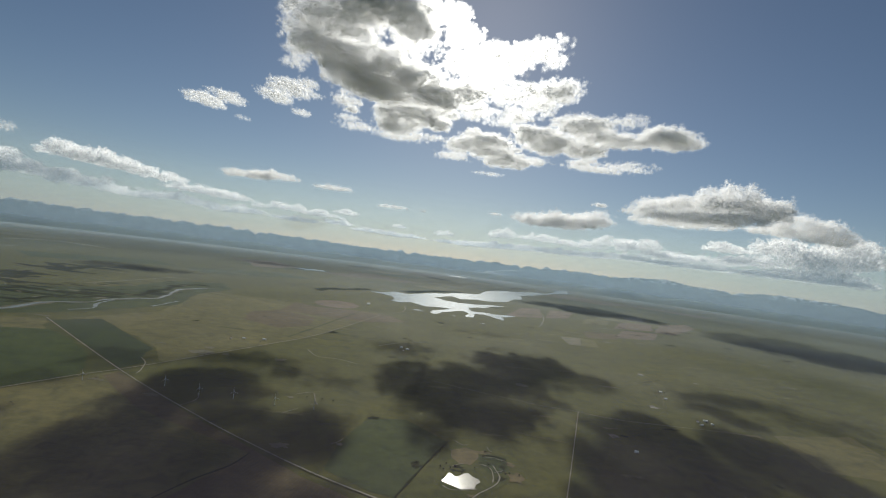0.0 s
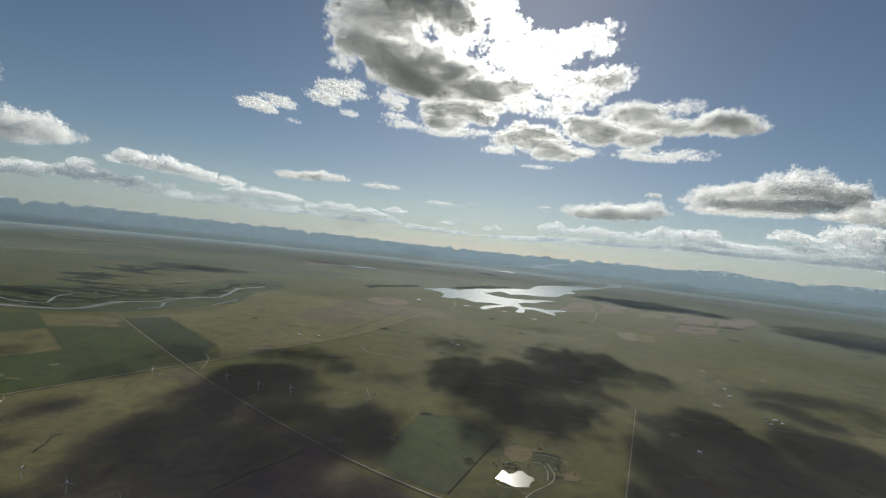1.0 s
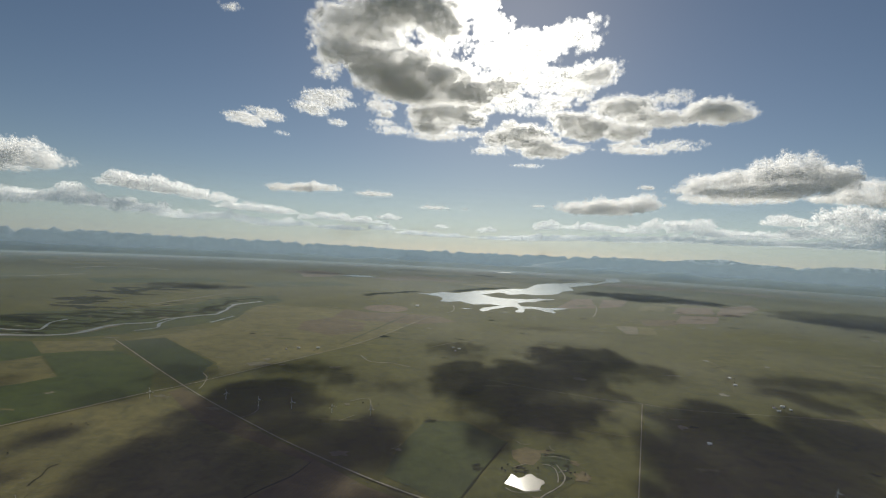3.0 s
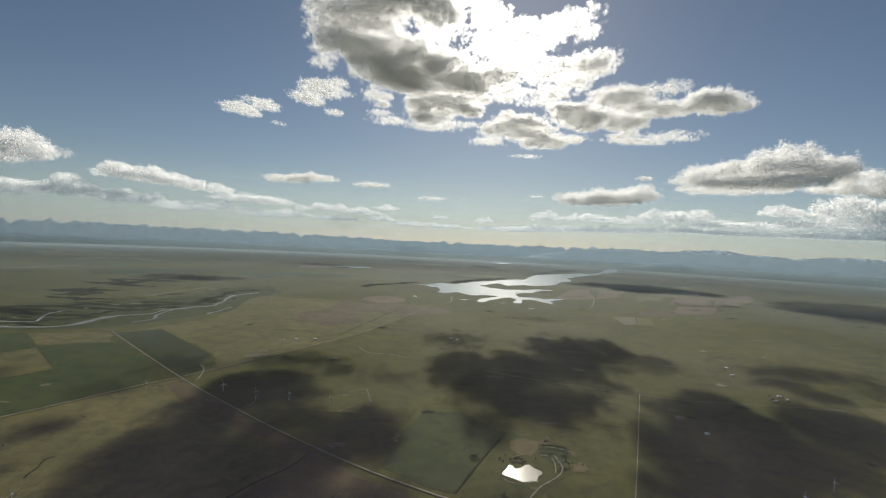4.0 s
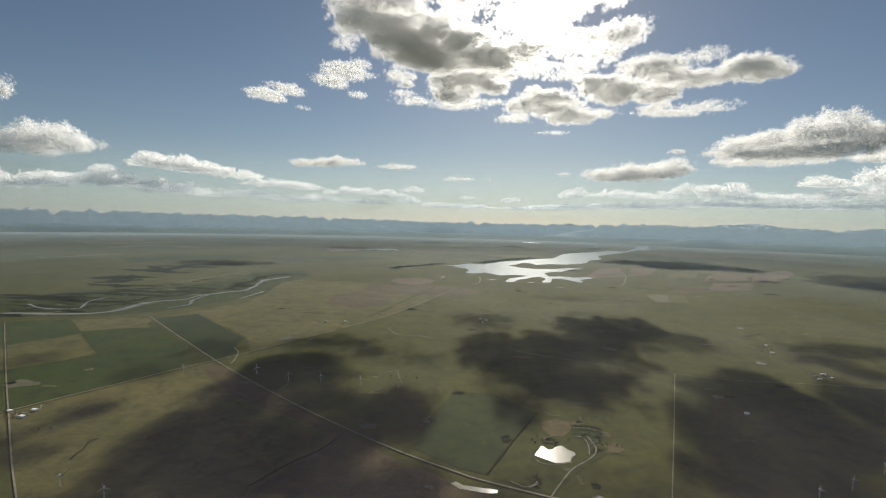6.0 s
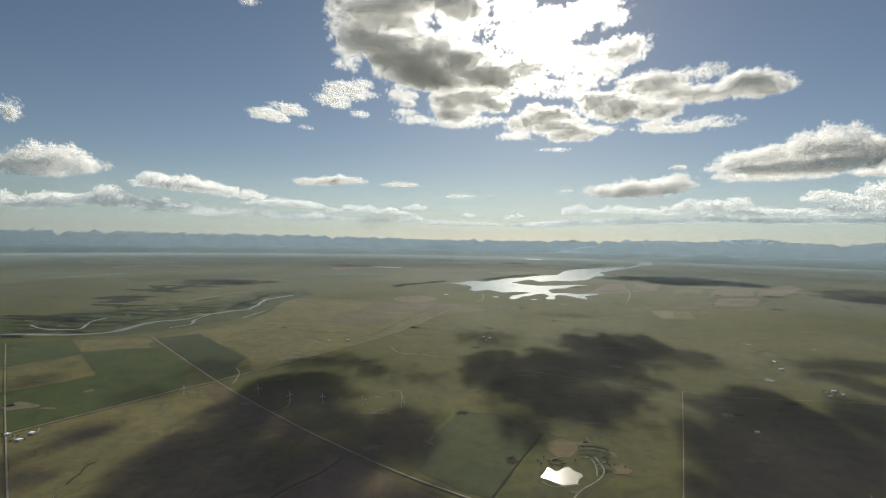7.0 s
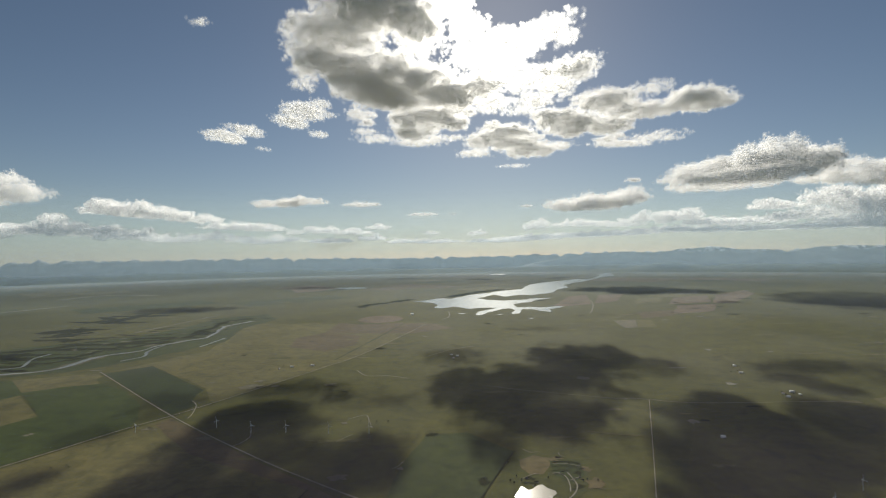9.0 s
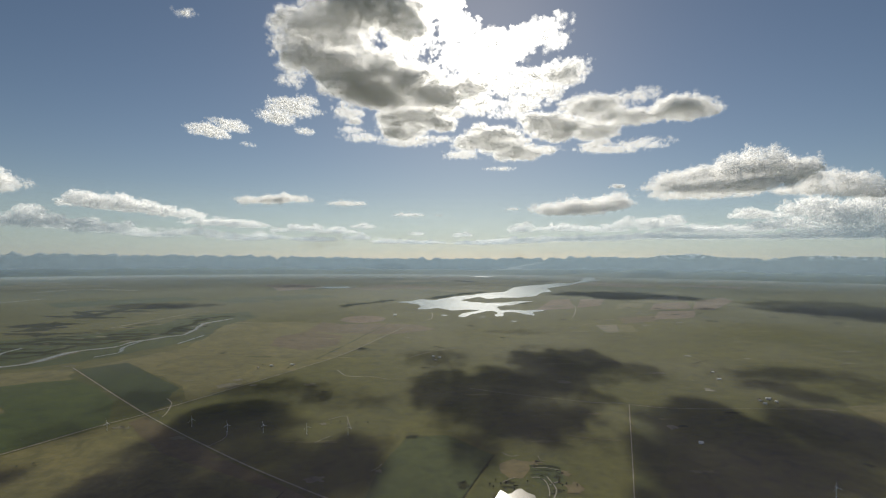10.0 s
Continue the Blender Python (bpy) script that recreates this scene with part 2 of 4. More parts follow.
patch("field", [(-345.2, 348.3), (-338.5, 370.5), (-269.2, 297.2), (-275.7, 280.5)], 0.20, M_GREEN, "green crop beyond a narrow road", rough=0.5)
patch("field", [(-515, 514), (-484, 525), (-401.1, 436.8), (-412.7, 414.2)], 0.16, M_GREEN, "green field on the river bank", rough=0.5)
patch("field", [(-412.7, 414.2), (-399.4, 435.0), (-338.5, 370.5), (-345.2, 348.3)], 0.14, M_TAN, "tan stubble field beyond a narrow road", rough=0.5)
patch("field", [(-274.2, 279.1), (-266.2, 294.0), (-234.3, 263.1), (-237.1, 242.9)], 0.10, M_TAN, "tan stubble field beyond a narrow road", rough=0.5)

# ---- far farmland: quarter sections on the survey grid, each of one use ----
QUILT = random.Random(11)
AXIS_A, AXIS_B = Vector((0.695, -0.719, 0)), Vector((0.719, 0.695, 0))
for i in range(-26, 27):
    for j in range(-4, 28):
        c = AXIS_A * (161 * i - 200) + AXIS_B * (161 * j + 415)
        far_off = math.hypot(c.x, c.y)
        if QUILT.random() > 0.30 or far_off < 1500 or far_off > 4300 or c.y < 300 or abs(c.x) > 0.95 * c.y + 150:
            continue
        wide = 156 * QUILT.choice((1, 1, 2)) / 2
        long = 156 * QUILT.choice((1, 1, 2)) / 2
        square = [c + AXIS_A * wide * p + AXIS_B * long * q for p, q in ((-1, -1), (1, -1), (1, 1), (-1, 1))]
        use, label = QUILT.choice(((M_OLIVE, "green pasture on the far plain"), (M_VALLEY, "dark green crop on the far plain"), (M_TAN, "dry tan stubble on the far plain"), (M_BROWN, "brown fallow on the far plain"), (M_OLIVE, "green pasture on the far plain")))
        patch("field", [(p.x, p.y) for p in square], 0.03 + 0.0005 * QUILT.randrange(40), use, label, 40, 5, c.x)

# ---- water ----
NORTH_SHORE = [(-55, 1355), (-18, 1381), (13, 1444), (51, 1417), (105, 1529), (181, 1617), (238, 1706), (301, 1751), (372, 1982), (442, 2113), (564, 2234), (658, 2355), (713, 2331), (862, 2632), (946, 2907), (956, 2847), (1115, 3363), (1149, 3294), (963, 2729)]
ISLAND_SHORE = [(930, 2605), (804, 2456), (657, 2187), (560, 2044), (490, 1924), (471, 1775), (413, 1707), (374, 1582), (298, 1501), (251, 1508), (203, 1457), (180, 1529), (159, 1483), (121, 1417)]
SOUTH_SHORE = [(139, 1370), (179, 1332), (231, 1345), (276, 1388), (315, 1381), (263, 1321), (239, 1272), (218, 1267), (192, 1234), (187, 1158), (219, 1165), (241, 1147), (276, 1166), (295, 1158), (250, 1105), (241, 1044), (223, 1089), (211, 1118), (192, 1114), (174, 1040), (160, 1037), (174, 1100), (168, 1143)]
NEAR_SHORE = [(144, 1115), (116, 1077), (100, 1034), (91, 1023), (84, 1041), (93, 1083), (120, 1121), (143, 1160), (119, 1167), (80, 1146), (50, 1202), (24, 1170), (2, 1178), (11, 1233), (5, 1289), (-22, 1330)]
patch("lake", NORTH_SHORE + ISLAND_SHORE + SOUTH_SHORE + NEAR_SHORE, 0.30, M_WATER, "bright sunlit reservoir with ragged arms", rough=7, step=12, category="lake")
patch("pond", [(39.9, 270.7), (45.0, 282.0), (46.4, 280.8), (48.0, 277.6), (50.5, 278.6), (53.6, 282.4), (56.2, 283.4), (58.1, 278.9), (61.3, 276.0), (61.3, 272.7), (58.7, 269.9), (56.8, 264.7), (53.2, 263.7), (49.3, 262.6), (45.1, 266.4)], 0.32, M_POND, "white glaring pond in a gravel pit", rough=0.8, step=3, category="pond")
RIVER = [(-546, 557), (-529, 566), (-490, 569), (-457, 577), (-425, 588), (-415, 608), (-421, 648), (-416, 670), (-408, 681), (-386, 699), (-380, 748), (-361, 780), (-344, 802), (-353, 855), (-369, 931), (-359, 960), (-346, 1001)]
ribbon("river", RIVER, 5.5, 0.26, M_RIVER, "pale river winding through its valley", rough=5, category="river", vary=0.6)
ribbon("river_bar", RIVER, 10.0, 0.22, M_DRY, "pale gravel bars along the river", rough=9, category="gravel bar", vary=1.1)
ribbon("scrub", [(-590, 680), (-548, 719), (-505, 755), (-447, 759), (-416, 783), (-375, 829), (-389, 927), (-390, 1011), (-354, 1040)], 15.0, 0.17, M_SCRUB, "dark band of cottonwoods under the valley side", rough=16, category="scrub", vary=1.1)
ribbon("scrub", [(-523, 574), (-486, 587), (-470, 619), (-444, 644), (-446, 704), (-413, 731), (-388, 781)], 9.0, 0.18, M_SCRUB, "dark riverside cottonwoods", rough=14, category="scrub", vary=1.3)
ribbon("scrub", [(-170, 1218), (-162, 1279), (-113, 1340), (-58, 1425)], 26.0, 0.17, M_SCRUB, "dark wooded bank beside the reservoir", rough=10, category="scrub", vary=0.9)
ribbon("scrub", [(37, 1470), (129, 1625), (235, 1758)], 34.0, 0.17, M_SCRUB, "dark wooded shore of the reservoir", rough=10, category="scrub", vary=0.9)

# ---- roads ----
ribbon("road", [(-358, 577), (-199.5, 414.8), (-110.4, 332.5), (-64.0, 294.0), (-28.1, 266.9), (1.4, 248.4), (12.1, 242.7), (41.5, 230.8), (64.3, 224.0)], 1.25, 0.40, M_GRAVEL, "straight pale gravel road")
ribbon("road", [(-265.6, 295.9), (-252.5, 321.6), (-236.1, 350.9), (-217.4, 387.3), (-199.5, 414.8), (-181.7, 447.8), (-154.0, 502.2), (-123.4, 563.9), (-80, 664), (-12, 910)], 1.2, 0.42, M_GRAVEL, "pale gravel road crossing the fields")
ribbon("road", [(-480, 522), (-392.8, 430.1), (-313.9, 347.1), (-263.2, 294.4), (-233.2, 263.2), (-203.6, 232.6), (-174.9, 204.0)], 0.8, 0.40, M_GRAVEL, "narrow gravel road")
ribbon("road", [(174.0, 428.2), (129.7, 319.1), (94.3, 232.9)], 0.6, 0.40, M_GRAVEL, "narrow straight gravel lane")
ribbon("road", [(162.0, 433.9), (174.0, 428.2), (208.5, 416.2), (297.4, 412.4), (329.8, 407.0)], 0.7, 0.42, M_GRAVEL, "narrow gravel lane along a field edge")

# ---- tracks, hedges, sloughs ----
def track(points, width, label, z=0.36, material=None, **more):
    return ribbon("track", points, width * 0.7, z, material or M_GRAVEL, label, 3.0, category="track", **more)


track([(42.1, 231.4), (46.9, 240.5), (56.7, 257.1), (65.7, 266.4), (71.0, 273.2), (74.2, 281.5), (73.8, 289.9), (73.0, 297.2)], 1.1, "pale dirt track to a gravel pit", rough=1.0)
track([(68.9, 274.3), (70.5, 281.1), (71.0, 291.0), (68.4, 296.6), (64.5, 296.1)], 0.9, "pale dirt track in a gravel pit", rough=1.0)
track([(54.4, 331.3), (56.8, 327.8), (59.2, 325.4), (63.3, 326.9)], 0.6, "short pale dirt track", rough=0.6)
track([(75.0, 325.7), (74.5, 320.3), (76.7, 317.9)], 0.6, "short pale dirt track", rough=0.6)
track([(-80.0, 558.8), (-69.2, 535.8), (-59.6, 529.9), (-45.0, 530.4), (-23.8, 517.1)], 1.6, "winding pale prairie track")
track([(33, 1101), (34, 1049), (29, 999), (17, 969)], 3.0, "curving pale track by the lake")
track([(392, 1321), (393, 1281), (369, 1187), (330, 1070), (309, 1019)], 3.0, "curving pale track by the lake")
track([(50.6, 482.4), (78.4, 465.8), (114.5, 448.8), (144.0, 435.6), (162.3, 432.4)], 0.9, "thin pale fence-line trail", vary=0.4)
track([(102.8, 359.9), (117.6, 353.4), (134.7, 348.6)], 1.6, "faint pale strip of mown grass", material=M_TAN, vary=0.5)
track([(-262, 637), (-240, 697), (-205, 739), (-154, 814)], 1.5, "faint pale prairie trail", material=M_TAN, vary=0.5)
track([(-6, 625), (22, 662), (53, 686)], 1.5, "faint pale prairie trail", vary=0.5)
track([(337, 636), (324, 576), (306, 529), (280.4, 479.8)], 1.2, "faint pale prairie trail", material=M_TAN, vary=0.5)
track([(-203.1, 455.8), (-193.1, 441.7), (-185.3, 417.4), (-183.9, 407.5)], 1.4, "pale track round a field corner")
track([(-255.5, 308.8), (-249.4, 300.1), (-252.0, 296.0), (-259.6, 293.1)], 1.0, "farm drive of pale gravel")
track([(-493, 875), (-475, 980), (-456, 1124)], 3.0, "straight far gravel road")
track([(25.2, 243.2), (28.8, 240.0), (31.2, 238.3), (35.4, 240.7), (37.6, 244.1)], 0.8, "pale dry shore of a slough", rough=1.5, vary=0.6)
track([(32.9, 237.5), (35.8, 240.3), (38.1, 242.1)], 0.7, "pale dry shore of a slough", rough=1.0, vary=0.6)
track([(39.9, 265.7), (42.3, 262.4), (45.0, 261.5), (50.6, 261.6), (58.1, 264.3)], 0.6, "pale bank below the pond", rough=0.8, vary=0.5)
for pts in ([(67.4, 310.7), (72.6, 311.4), (79.1, 310.6), (83.5, 307.1)], [(66.3, 304.9), (73.0, 305.7), (79.0, 303.3), (81.3, 299.8)], [(64.5, 299.1), (70.2, 300.6), (74.7, 298.9)], [(78.6, 299.4), (79.4, 295.0), (77.5, 289.6)]):
    track(pts, 1.0, "dark ridge of old pit spoil", material=M_SCRUB, rough=0.8, vary=0.8)
for pts in ([(66.9, 308.2), (75.3, 308.5), (81.8, 304.5)], [(65.8, 296.2), (69.1, 295.1), (70.6, 292.4)], [(71.8, 286.8), (75.5, 289.4), (78.5, 291.2)], [(47.8, 290.9), (52.2, 294.5), (55.7, 296.4)]):
    track(pts, 0.6, "pale scraped strip in a gravel pit", rough=0.8, vary=0.8)
track([(-1055, 1227), (-1014, 1314), (-987, 1431)], 12.0, "pale dry strip on a far hill", vary=0.7)
track([(-1175, 1645), (-1156, 1793), (-1088, 1820), (-933, 1768)], 16.0, "pale dry strip on a far hill", vary=0.7)
track([(14.9, 248.9), (32.1, 290.4), (49.1, 328.6)], 1.3, "dark grassy hedge line", material=M_SCRUB, vary=0.6)
track([(-64.1, 283.9), (-69.2, 267.0), (-80.6, 248.9), (-90.7, 227.6)], 1.6, "dark grassy strip between tilled fields", material=M_SCRUB, vary=0.6)
track([(-185.1, 243.3), (-186.6, 249.8), (-186.6, 253.6), (-189.1, 259.9), (-189.5, 264.0), (-187.6, 267.0)], 1.0, "dark scrubby gully", material=M_SCRUB, rough=2.0, vary=0.9)
track([(-176.9, 227.7), (-177.5, 231.3), (-178.8, 235.5)], 0.8, "dark scrubby gully", material=M_SCRUB, rough=2.0, vary=0.9)
track([(308, 578), (322, 589), (343, 604)], 2.0, "dark scrubby gully", material=M_SCRUB, rough=2.0, vary=0.9)
track([(541, 1154), (582, 1149), (635, 1158)], 4.0, "dark shelterbelt line on fallow", material=M_SCRUB, vary=0.8)
track([(320, 997), (351, 984), (378, 970)], 3.0, "dark shelterbelt line", material=M_SCRUB, vary=0.8)
track([(-48, 937), (-89, 731), (-114, 613)], 3.0, "field edge of darker grass", material=M_VALLEY, vary=0.5)
track([(-23.2, 306.9), (-19.5, 310.9), (-17.2, 316.6)], 0.8, "pale edge of a slough", vary=0.5)
track([(-62.3, 350.8), (-57.9, 358.5), (-53.6, 364.0)], 0.7, "pale edge of a slough", vary=0.5)
track([(-42.3, 375.9), (-46.1, 391.6), (-50.7, 405.5), (-62.5, 396.0)], 1.0, "turbine service track", vary=0.3)
track([(-127.5, 347.6), (-123.3, 355.4), (-122.2, 365.6), (-125.8, 375.6)], 1.0, "turbine service track", vary=0.3)
for pts in ([(-547, 628), (-512, 605), (-491, 601), (-468, 612), (-493, 658), (-494, 691)], [(-371, 634), (-359, 662), (-373, 696), (-375, 743)], [(-318, 725), (-316, 758), (-314, 795)]):
    ribbon("stream", pts, 3.5, 0.24, M_RIVER, "pale side channel of the river", rough=3, category="river", vary=0.7)


def blot(name, spot, rx, ry, material, label, category, z=0.26, lobes=15):
    """A small uneven patch: slough, pond or scrub."""
    x, y = spot
    pts = []
    for i in range(lobes):
        a = 2 * math.pi * i / lobes
        k = 1 + 0.9 * noise.noise((x + 1.7 * math.cos(a), y + 1.7 * math.sin(a), 5)) + 0.3 * math.sin(5 * a + x)
        pts.append((x + rx * k * math.cos(a), y + ry * k * math.sin(a)))
    return patch(name, pts, z, material, label, max(0.6, min(rx, ry) / 5), min(rx, ry) * 0.2, x, category=category)


for spot, rx, ry in zip([(-51.3, 298.9), (-152.0, 363.3), (-299.8, 343.0), (332, 629), (266.4, 471.9), (-18.2, 307.6), (62.3, 232.2), (-11.8, 234.5), (-63.3, 388.7), (-169.7, 498.8)], (5, 5, 10, 4, 4.5, 2, 2.4, 2.4, 2.4, 10), (3.5, 3.5, 8, 6, 4.5, 2, 2.4, 1.6, 2.4, 9)):
    blot("slough", spot, rx, ry, M_DRY, "pale dry slough in the grass", "slough")
for spot, rx, ry in zip([(-253.2, 488.4), (-248.2, 489.5), (-278.9, 379.6), (-293.7, 510.6), (-202.3, 385.4), (-195.6, 383.6), (-147.3, 498.7), (-168.3, 519.6), (486, 939), (106, 1037), (405, 902)], (2.2, 2, 3, 2.4, 3.5, 2.5, 3, 5, 7, 8, 6), (2.5, 2.2, 3, 2.4, 2.6, 2, 3, 4, 6, 6, 5)):
    blot("bare_spot", spot, rx, ry, M_DRY, "small pale bare spot in a field", "bare ground")
patch("pond", [(-2.5, 238.5), (0.3, 240.3), (3.7, 237.2), (9.3, 236.3), (18.9, 234.5), (18.3, 232.0), (11.8, 231.8), (1.7, 234.0)], 0.3, M_POND, "long narrow glinting pond beside the road", rough=0.6, step=2, category="pond")
for spot, rx, ry in zip([(264.7, 469.9), (332, 626), (62.8, 232.2)], (3.6, 3.2, 1.8), (3, 4, 1.6)):
    blot("pond", spot, rx, ry, M_POND, "small glinting pond in the grass", "pond", 0.3)
for spot, rx, ry in zip([(-323, 1975), (397, 3105), (58, 1058), (133, 1028), (182, 960)], (60, 60, 8, 5, 6), (50, 60, 7, 5, 5)):
    blot("pond", spot, rx, ry, M_WATER, "small far lake shining on the plain", "pond", 0.3)
for spot, rx, ry in zip([(-624, 896), (-571, 812), (-589, 855), (-610, 922), (-655, 1042), (-603, 1015), (-620, 1130), (-620, 1179), (-565, 666), (-551, 687), (-493, 662), (-522, 616), (-473, 724), (-446, 763), (-410, 810)], (40, 40, 30, 45, 40, 40, 55, 45, 60, 70, 60, 50, 60, 60, 60), (22, 14, 24, 14, 18, 14, 14, 12, 12, 10, 9, 9, 10, 8, 8)):
    blot("scrub", spot, rx, ry, M_SCRUB, "dark wooded coulee in the river valley", "scrub", 0.15, 14)
for pts in ([(-578, 812), (-650, 918), (-646, 947), (-585, 863), (-532, 768)], [(-719, 1126), (-685, 1121), (-605, 1040), (-619, 1014)], [(-640, 1040), (-650, 1161), (-624, 1194), (-610, 1070)], [(-629, 931), (-640, 960), (-619, 952)]):
    patch("scrub", pts, 0.19, M_SCRUB, "dark wooded coulee cut into the valley side", 8, 9, category="scrub")
VALLEY = random.Random(3)
BANK_A, BANK_B = [(-583, 635), (-565, 724), (-524, 830), (-467, 922), (-421, 1099)], [(-493, 539), (-442, 569), (-410, 653), (-386, 764), (-342, 898)]
for k in range(90):
    u = VALLEY.random() * 3.99
    i, f, w = int(u), u - int(u), VALLEY.random()
    (ax, ay), (bx, by), (cx, cy), (dx, dy) = BANK_A[i], BANK_A[i + 1], BANK_B[i], BANK_B[i + 1]
    x, y = (ax + (bx - ax) * f) * (1 - w) + (cx + (dx - cx) * f) * w, (ay + (by - ay) * f) * (1 - w) + (cy + (dy - cy) * f) * w
    if VALLEY.random() < 0.75:
        blot("scrub", (x, y), VALLEY.uniform(4, 16), VALLEY.uniform(3, 7), M_SCRUB, "dark cottonwood scrub on the valley floor", "scrub", 0.16, 9)
    else:
        blot("slough", (x, y), VALLEY.uniform(3, 10), VALLEY.uniform(2, 4), M_DRY, "pale gravel patch on the valley floor", "slough", 0.17, 9)

for spot, rx, ry in zip([(51.6, 290.7), (48.7, 286.0), (41.7, 272.9), (52.5, 285.0), (78.5, 296.4), (75.1, 280.3), (71.4, 277.2), (38.1, 246.2), (36.9, 240.9), (26.9, 288.3), (-0.8, 360.2), (64.1, 242.4)], (3, 2.5, 2, 2, 2.4, 2.2, 1.6, 1.8, 1.6, 3, 4, 1.6), (2, 1.5, 3, 1.2, 2, 2, 1.4, 4, 3, 4, 3, 3)):
    blot("scrub", spot, rx, ry, M_SCRUB, "dark brush beside the gravel pit", "scrub", 0.21)
for spot, rx, ry in zip([(83.6, 282.7), (70.0, 315.3), (84.8, 301.0), (53.9, 256.8), (57.8, 246.9)], (5, 4, 2.5, 2, 1.4), (6, 3, 3, 1.6, 4)):
    blot("bare_spot", spot, rx, ry, M_SPOIL, "brown disturbed ground by the gravel pit", "bare ground", 0.19)

# ---- marks on the open plain: brush, dry hollows, faint section lines ----
PLAIN = random.Random(21)
for k in range(150):
    far_off, side = PLAIN.uniform(330, 1500), PLAIN.uniform(-0.72, 0.72)
    x, y = far_off * math.sin(side), far_off * math.cos(side)
    s_ = PLAIN.uniform(0.7, 1.6) * (0.5 + far_off / 600)
    use, label, category = ((M_SCRUB, "patch of dark brush on the open prairie", "scrub"), (M_TAN, "dry hollow in the prairie grass", "bare ground"), (M_OLIVE, "greener hollow in the prairie grass", "grass"), (M_DRY, "pale alkali spot on the prairie", "bare ground"))[PLAIN.choice((0, 0, 1, 1, 1, 2, 2, 3))]
    wide_ = s_ * PLAIN.uniform(1.5, 5) * (2.2 if use in (M_TAN, M_OLIVE) else 0.8)
    blot("scrub" if use is M_SCRUB else "bare_spot", (x, y), wide_, s_ * PLAIN.uniform(1.2, 3), use, label, category, 0.205 + 0.0002 * k, 9)
for k in range(9):
    a = AXIS_A * PLAIN.uniform(-500, 250) + AXIS_B * (161 * PLAIN.randrange(2, 7) + 415)
    run = PLAIN.choice((AXIS_A, AXIS_B)) * PLAIN.uniform(150, 400)
    ribbon("track", [(a.x, a.y), (a.x + run.x / 2, a.y + run.y / 2), (a.x + run.x, a.y + run.y)], PLAIN.uniform(0.9, 1.8), 0.34, PLAIN.choice((M_TAN, M_DRY, M_SCRUB)), "faint straight trail along a section line", 12.0, category="track", vary=0.6)

# ---- wind turbines ----
n = Nodes("white_steel")
v = n.coords()
M_STEEL = n.surface(n.ramp(n.noise(v, 1.5, 4), [(0.3, (0.80, 0.80, 0.79)), (0.7, (0.88, 0.88, 0.87))]), 0.4, spec=0.5)


def tube(bm, a, b, ra, rb, sides=12):
    """A tapered round bar from a to b."""
    axis = Vector(b) - Vector(a)
    m = Matrix.Translation((Vector(a) + Vector(b)) / 2) @ axis.to_track_quat("Z", "Y").to_matrix().to_4x4()
    bmesh.ops.create_cone(bm, cap_ends=True, segments=sides, radius1=ra, radius2=rb, depth=axis.length, matrix=m)


def box(bm, size, mid, turn=0.0, bevel=0.0):
    m = Matrix.Translation(mid) @ Matrix.Rotation(turn, 4, "Z") @ Matrix.Diagonal((*size, 1))
    made = bmesh.ops.create_cube(bm, size=1, matrix=m)
    if bevel:
        edges = {e for v in made["verts"] for e in v.link_edges}
        bmesh.ops.bevel(bm, geom=list(edges), offset=bevel, segments=2, affect="EDGES")


def wind_turbine():
    root = tagged(new("wind_turbine"), "white three-bladed wind turbine standing in a field", "wind turbine", "wind turbines")
    bm = bmesh.new()
    tube(bm, (0, 0, 0), (0, 0, 5.3), 0.15, 0.09, 16)
    part("tower", bm, M_STEEL, root)
    bm = bmesh.new()
    tube(bm, (0, 0, 0), (0, 0, 0.2), 0.55, 0.5, 16)
    part("foundation", bm, M_GRAVEL, root, "pale concrete foundation")
    bm = bmesh.new()
    box(bm, (0.36, 1.2, 0.36), (0, 0.18, 5.45), 0, 0.06)
    part("nacelle", bm, M_STEEL, root)
    bm = bmesh.new()
    tube(bm, (0, -0.4, 5.45), (0, -0.75, 5.45), 0.18, 0.06, 12)
    hub = part("hub", bm, M_STEEL, root)
    for k in range(3):
        bm = bmesh.new()
        a = radians(100 + 120 * k)
        out = Vector((math.cos(a), 0, math.sin(a)))
        side = Vector((-math.sin(a), 0, math.cos(a)))
        rows_ = []
        for u, w in ((0.0, 0.06), (0.15, 0.12), (0.5, 0.08), (1.0, 0.03)):
            c = Vector((0, -0.55, 5.45)) + out * (0.1 + 2.9 * u)
            twist = Vector((0, 1, 0)) * (0.5 - 0.4 * u) + side
            twist.normalize()
            thin_ = out.cross(twist) * w * 0.3
            rows_.append([bm.verts.new(c + twist * w + thin_ * 0), bm.verts.new(c + thin_), bm.verts.new(c - twist * w), bm.verts.new(c - thin_)])
        for p, q in zip(rows_, rows_[1:]):
            for i in range(4):
                bm.faces.new((p[i], p[(i + 1) % 4], q[(i + 1) % 4], q[i]))
        bm.faces.new(rows_[0])
        bm.faces.new(rows_[-1])
        bmesh.ops.recalc_face_normals(bm, faces=bm.faces[:])
        part("blade", bm, M_STEEL, hub)
    return root


first = wind_turbine()
spots = [(-170.6, 220.0), (-145.3, 212.3), (-116.9, 203.3), (-206.0, 378.9), (-152.9, 385.1), (-124.4, 373.1), (-100.3, 371.7), (-70.5, 367.5), (-43.0, 365.6), (160.5, 239.1), (182.8, 250.1), (210.8, 267.5)]
first.matrix_basis = pose(*spots[0], 0, 0, 0, 12)
for i, (x, y) in enumerate(spots[1:]):
    copy_thing(first, pose(x, y, 0, 0, 0, 12 + 9 * math.sin(i * 2.4)))

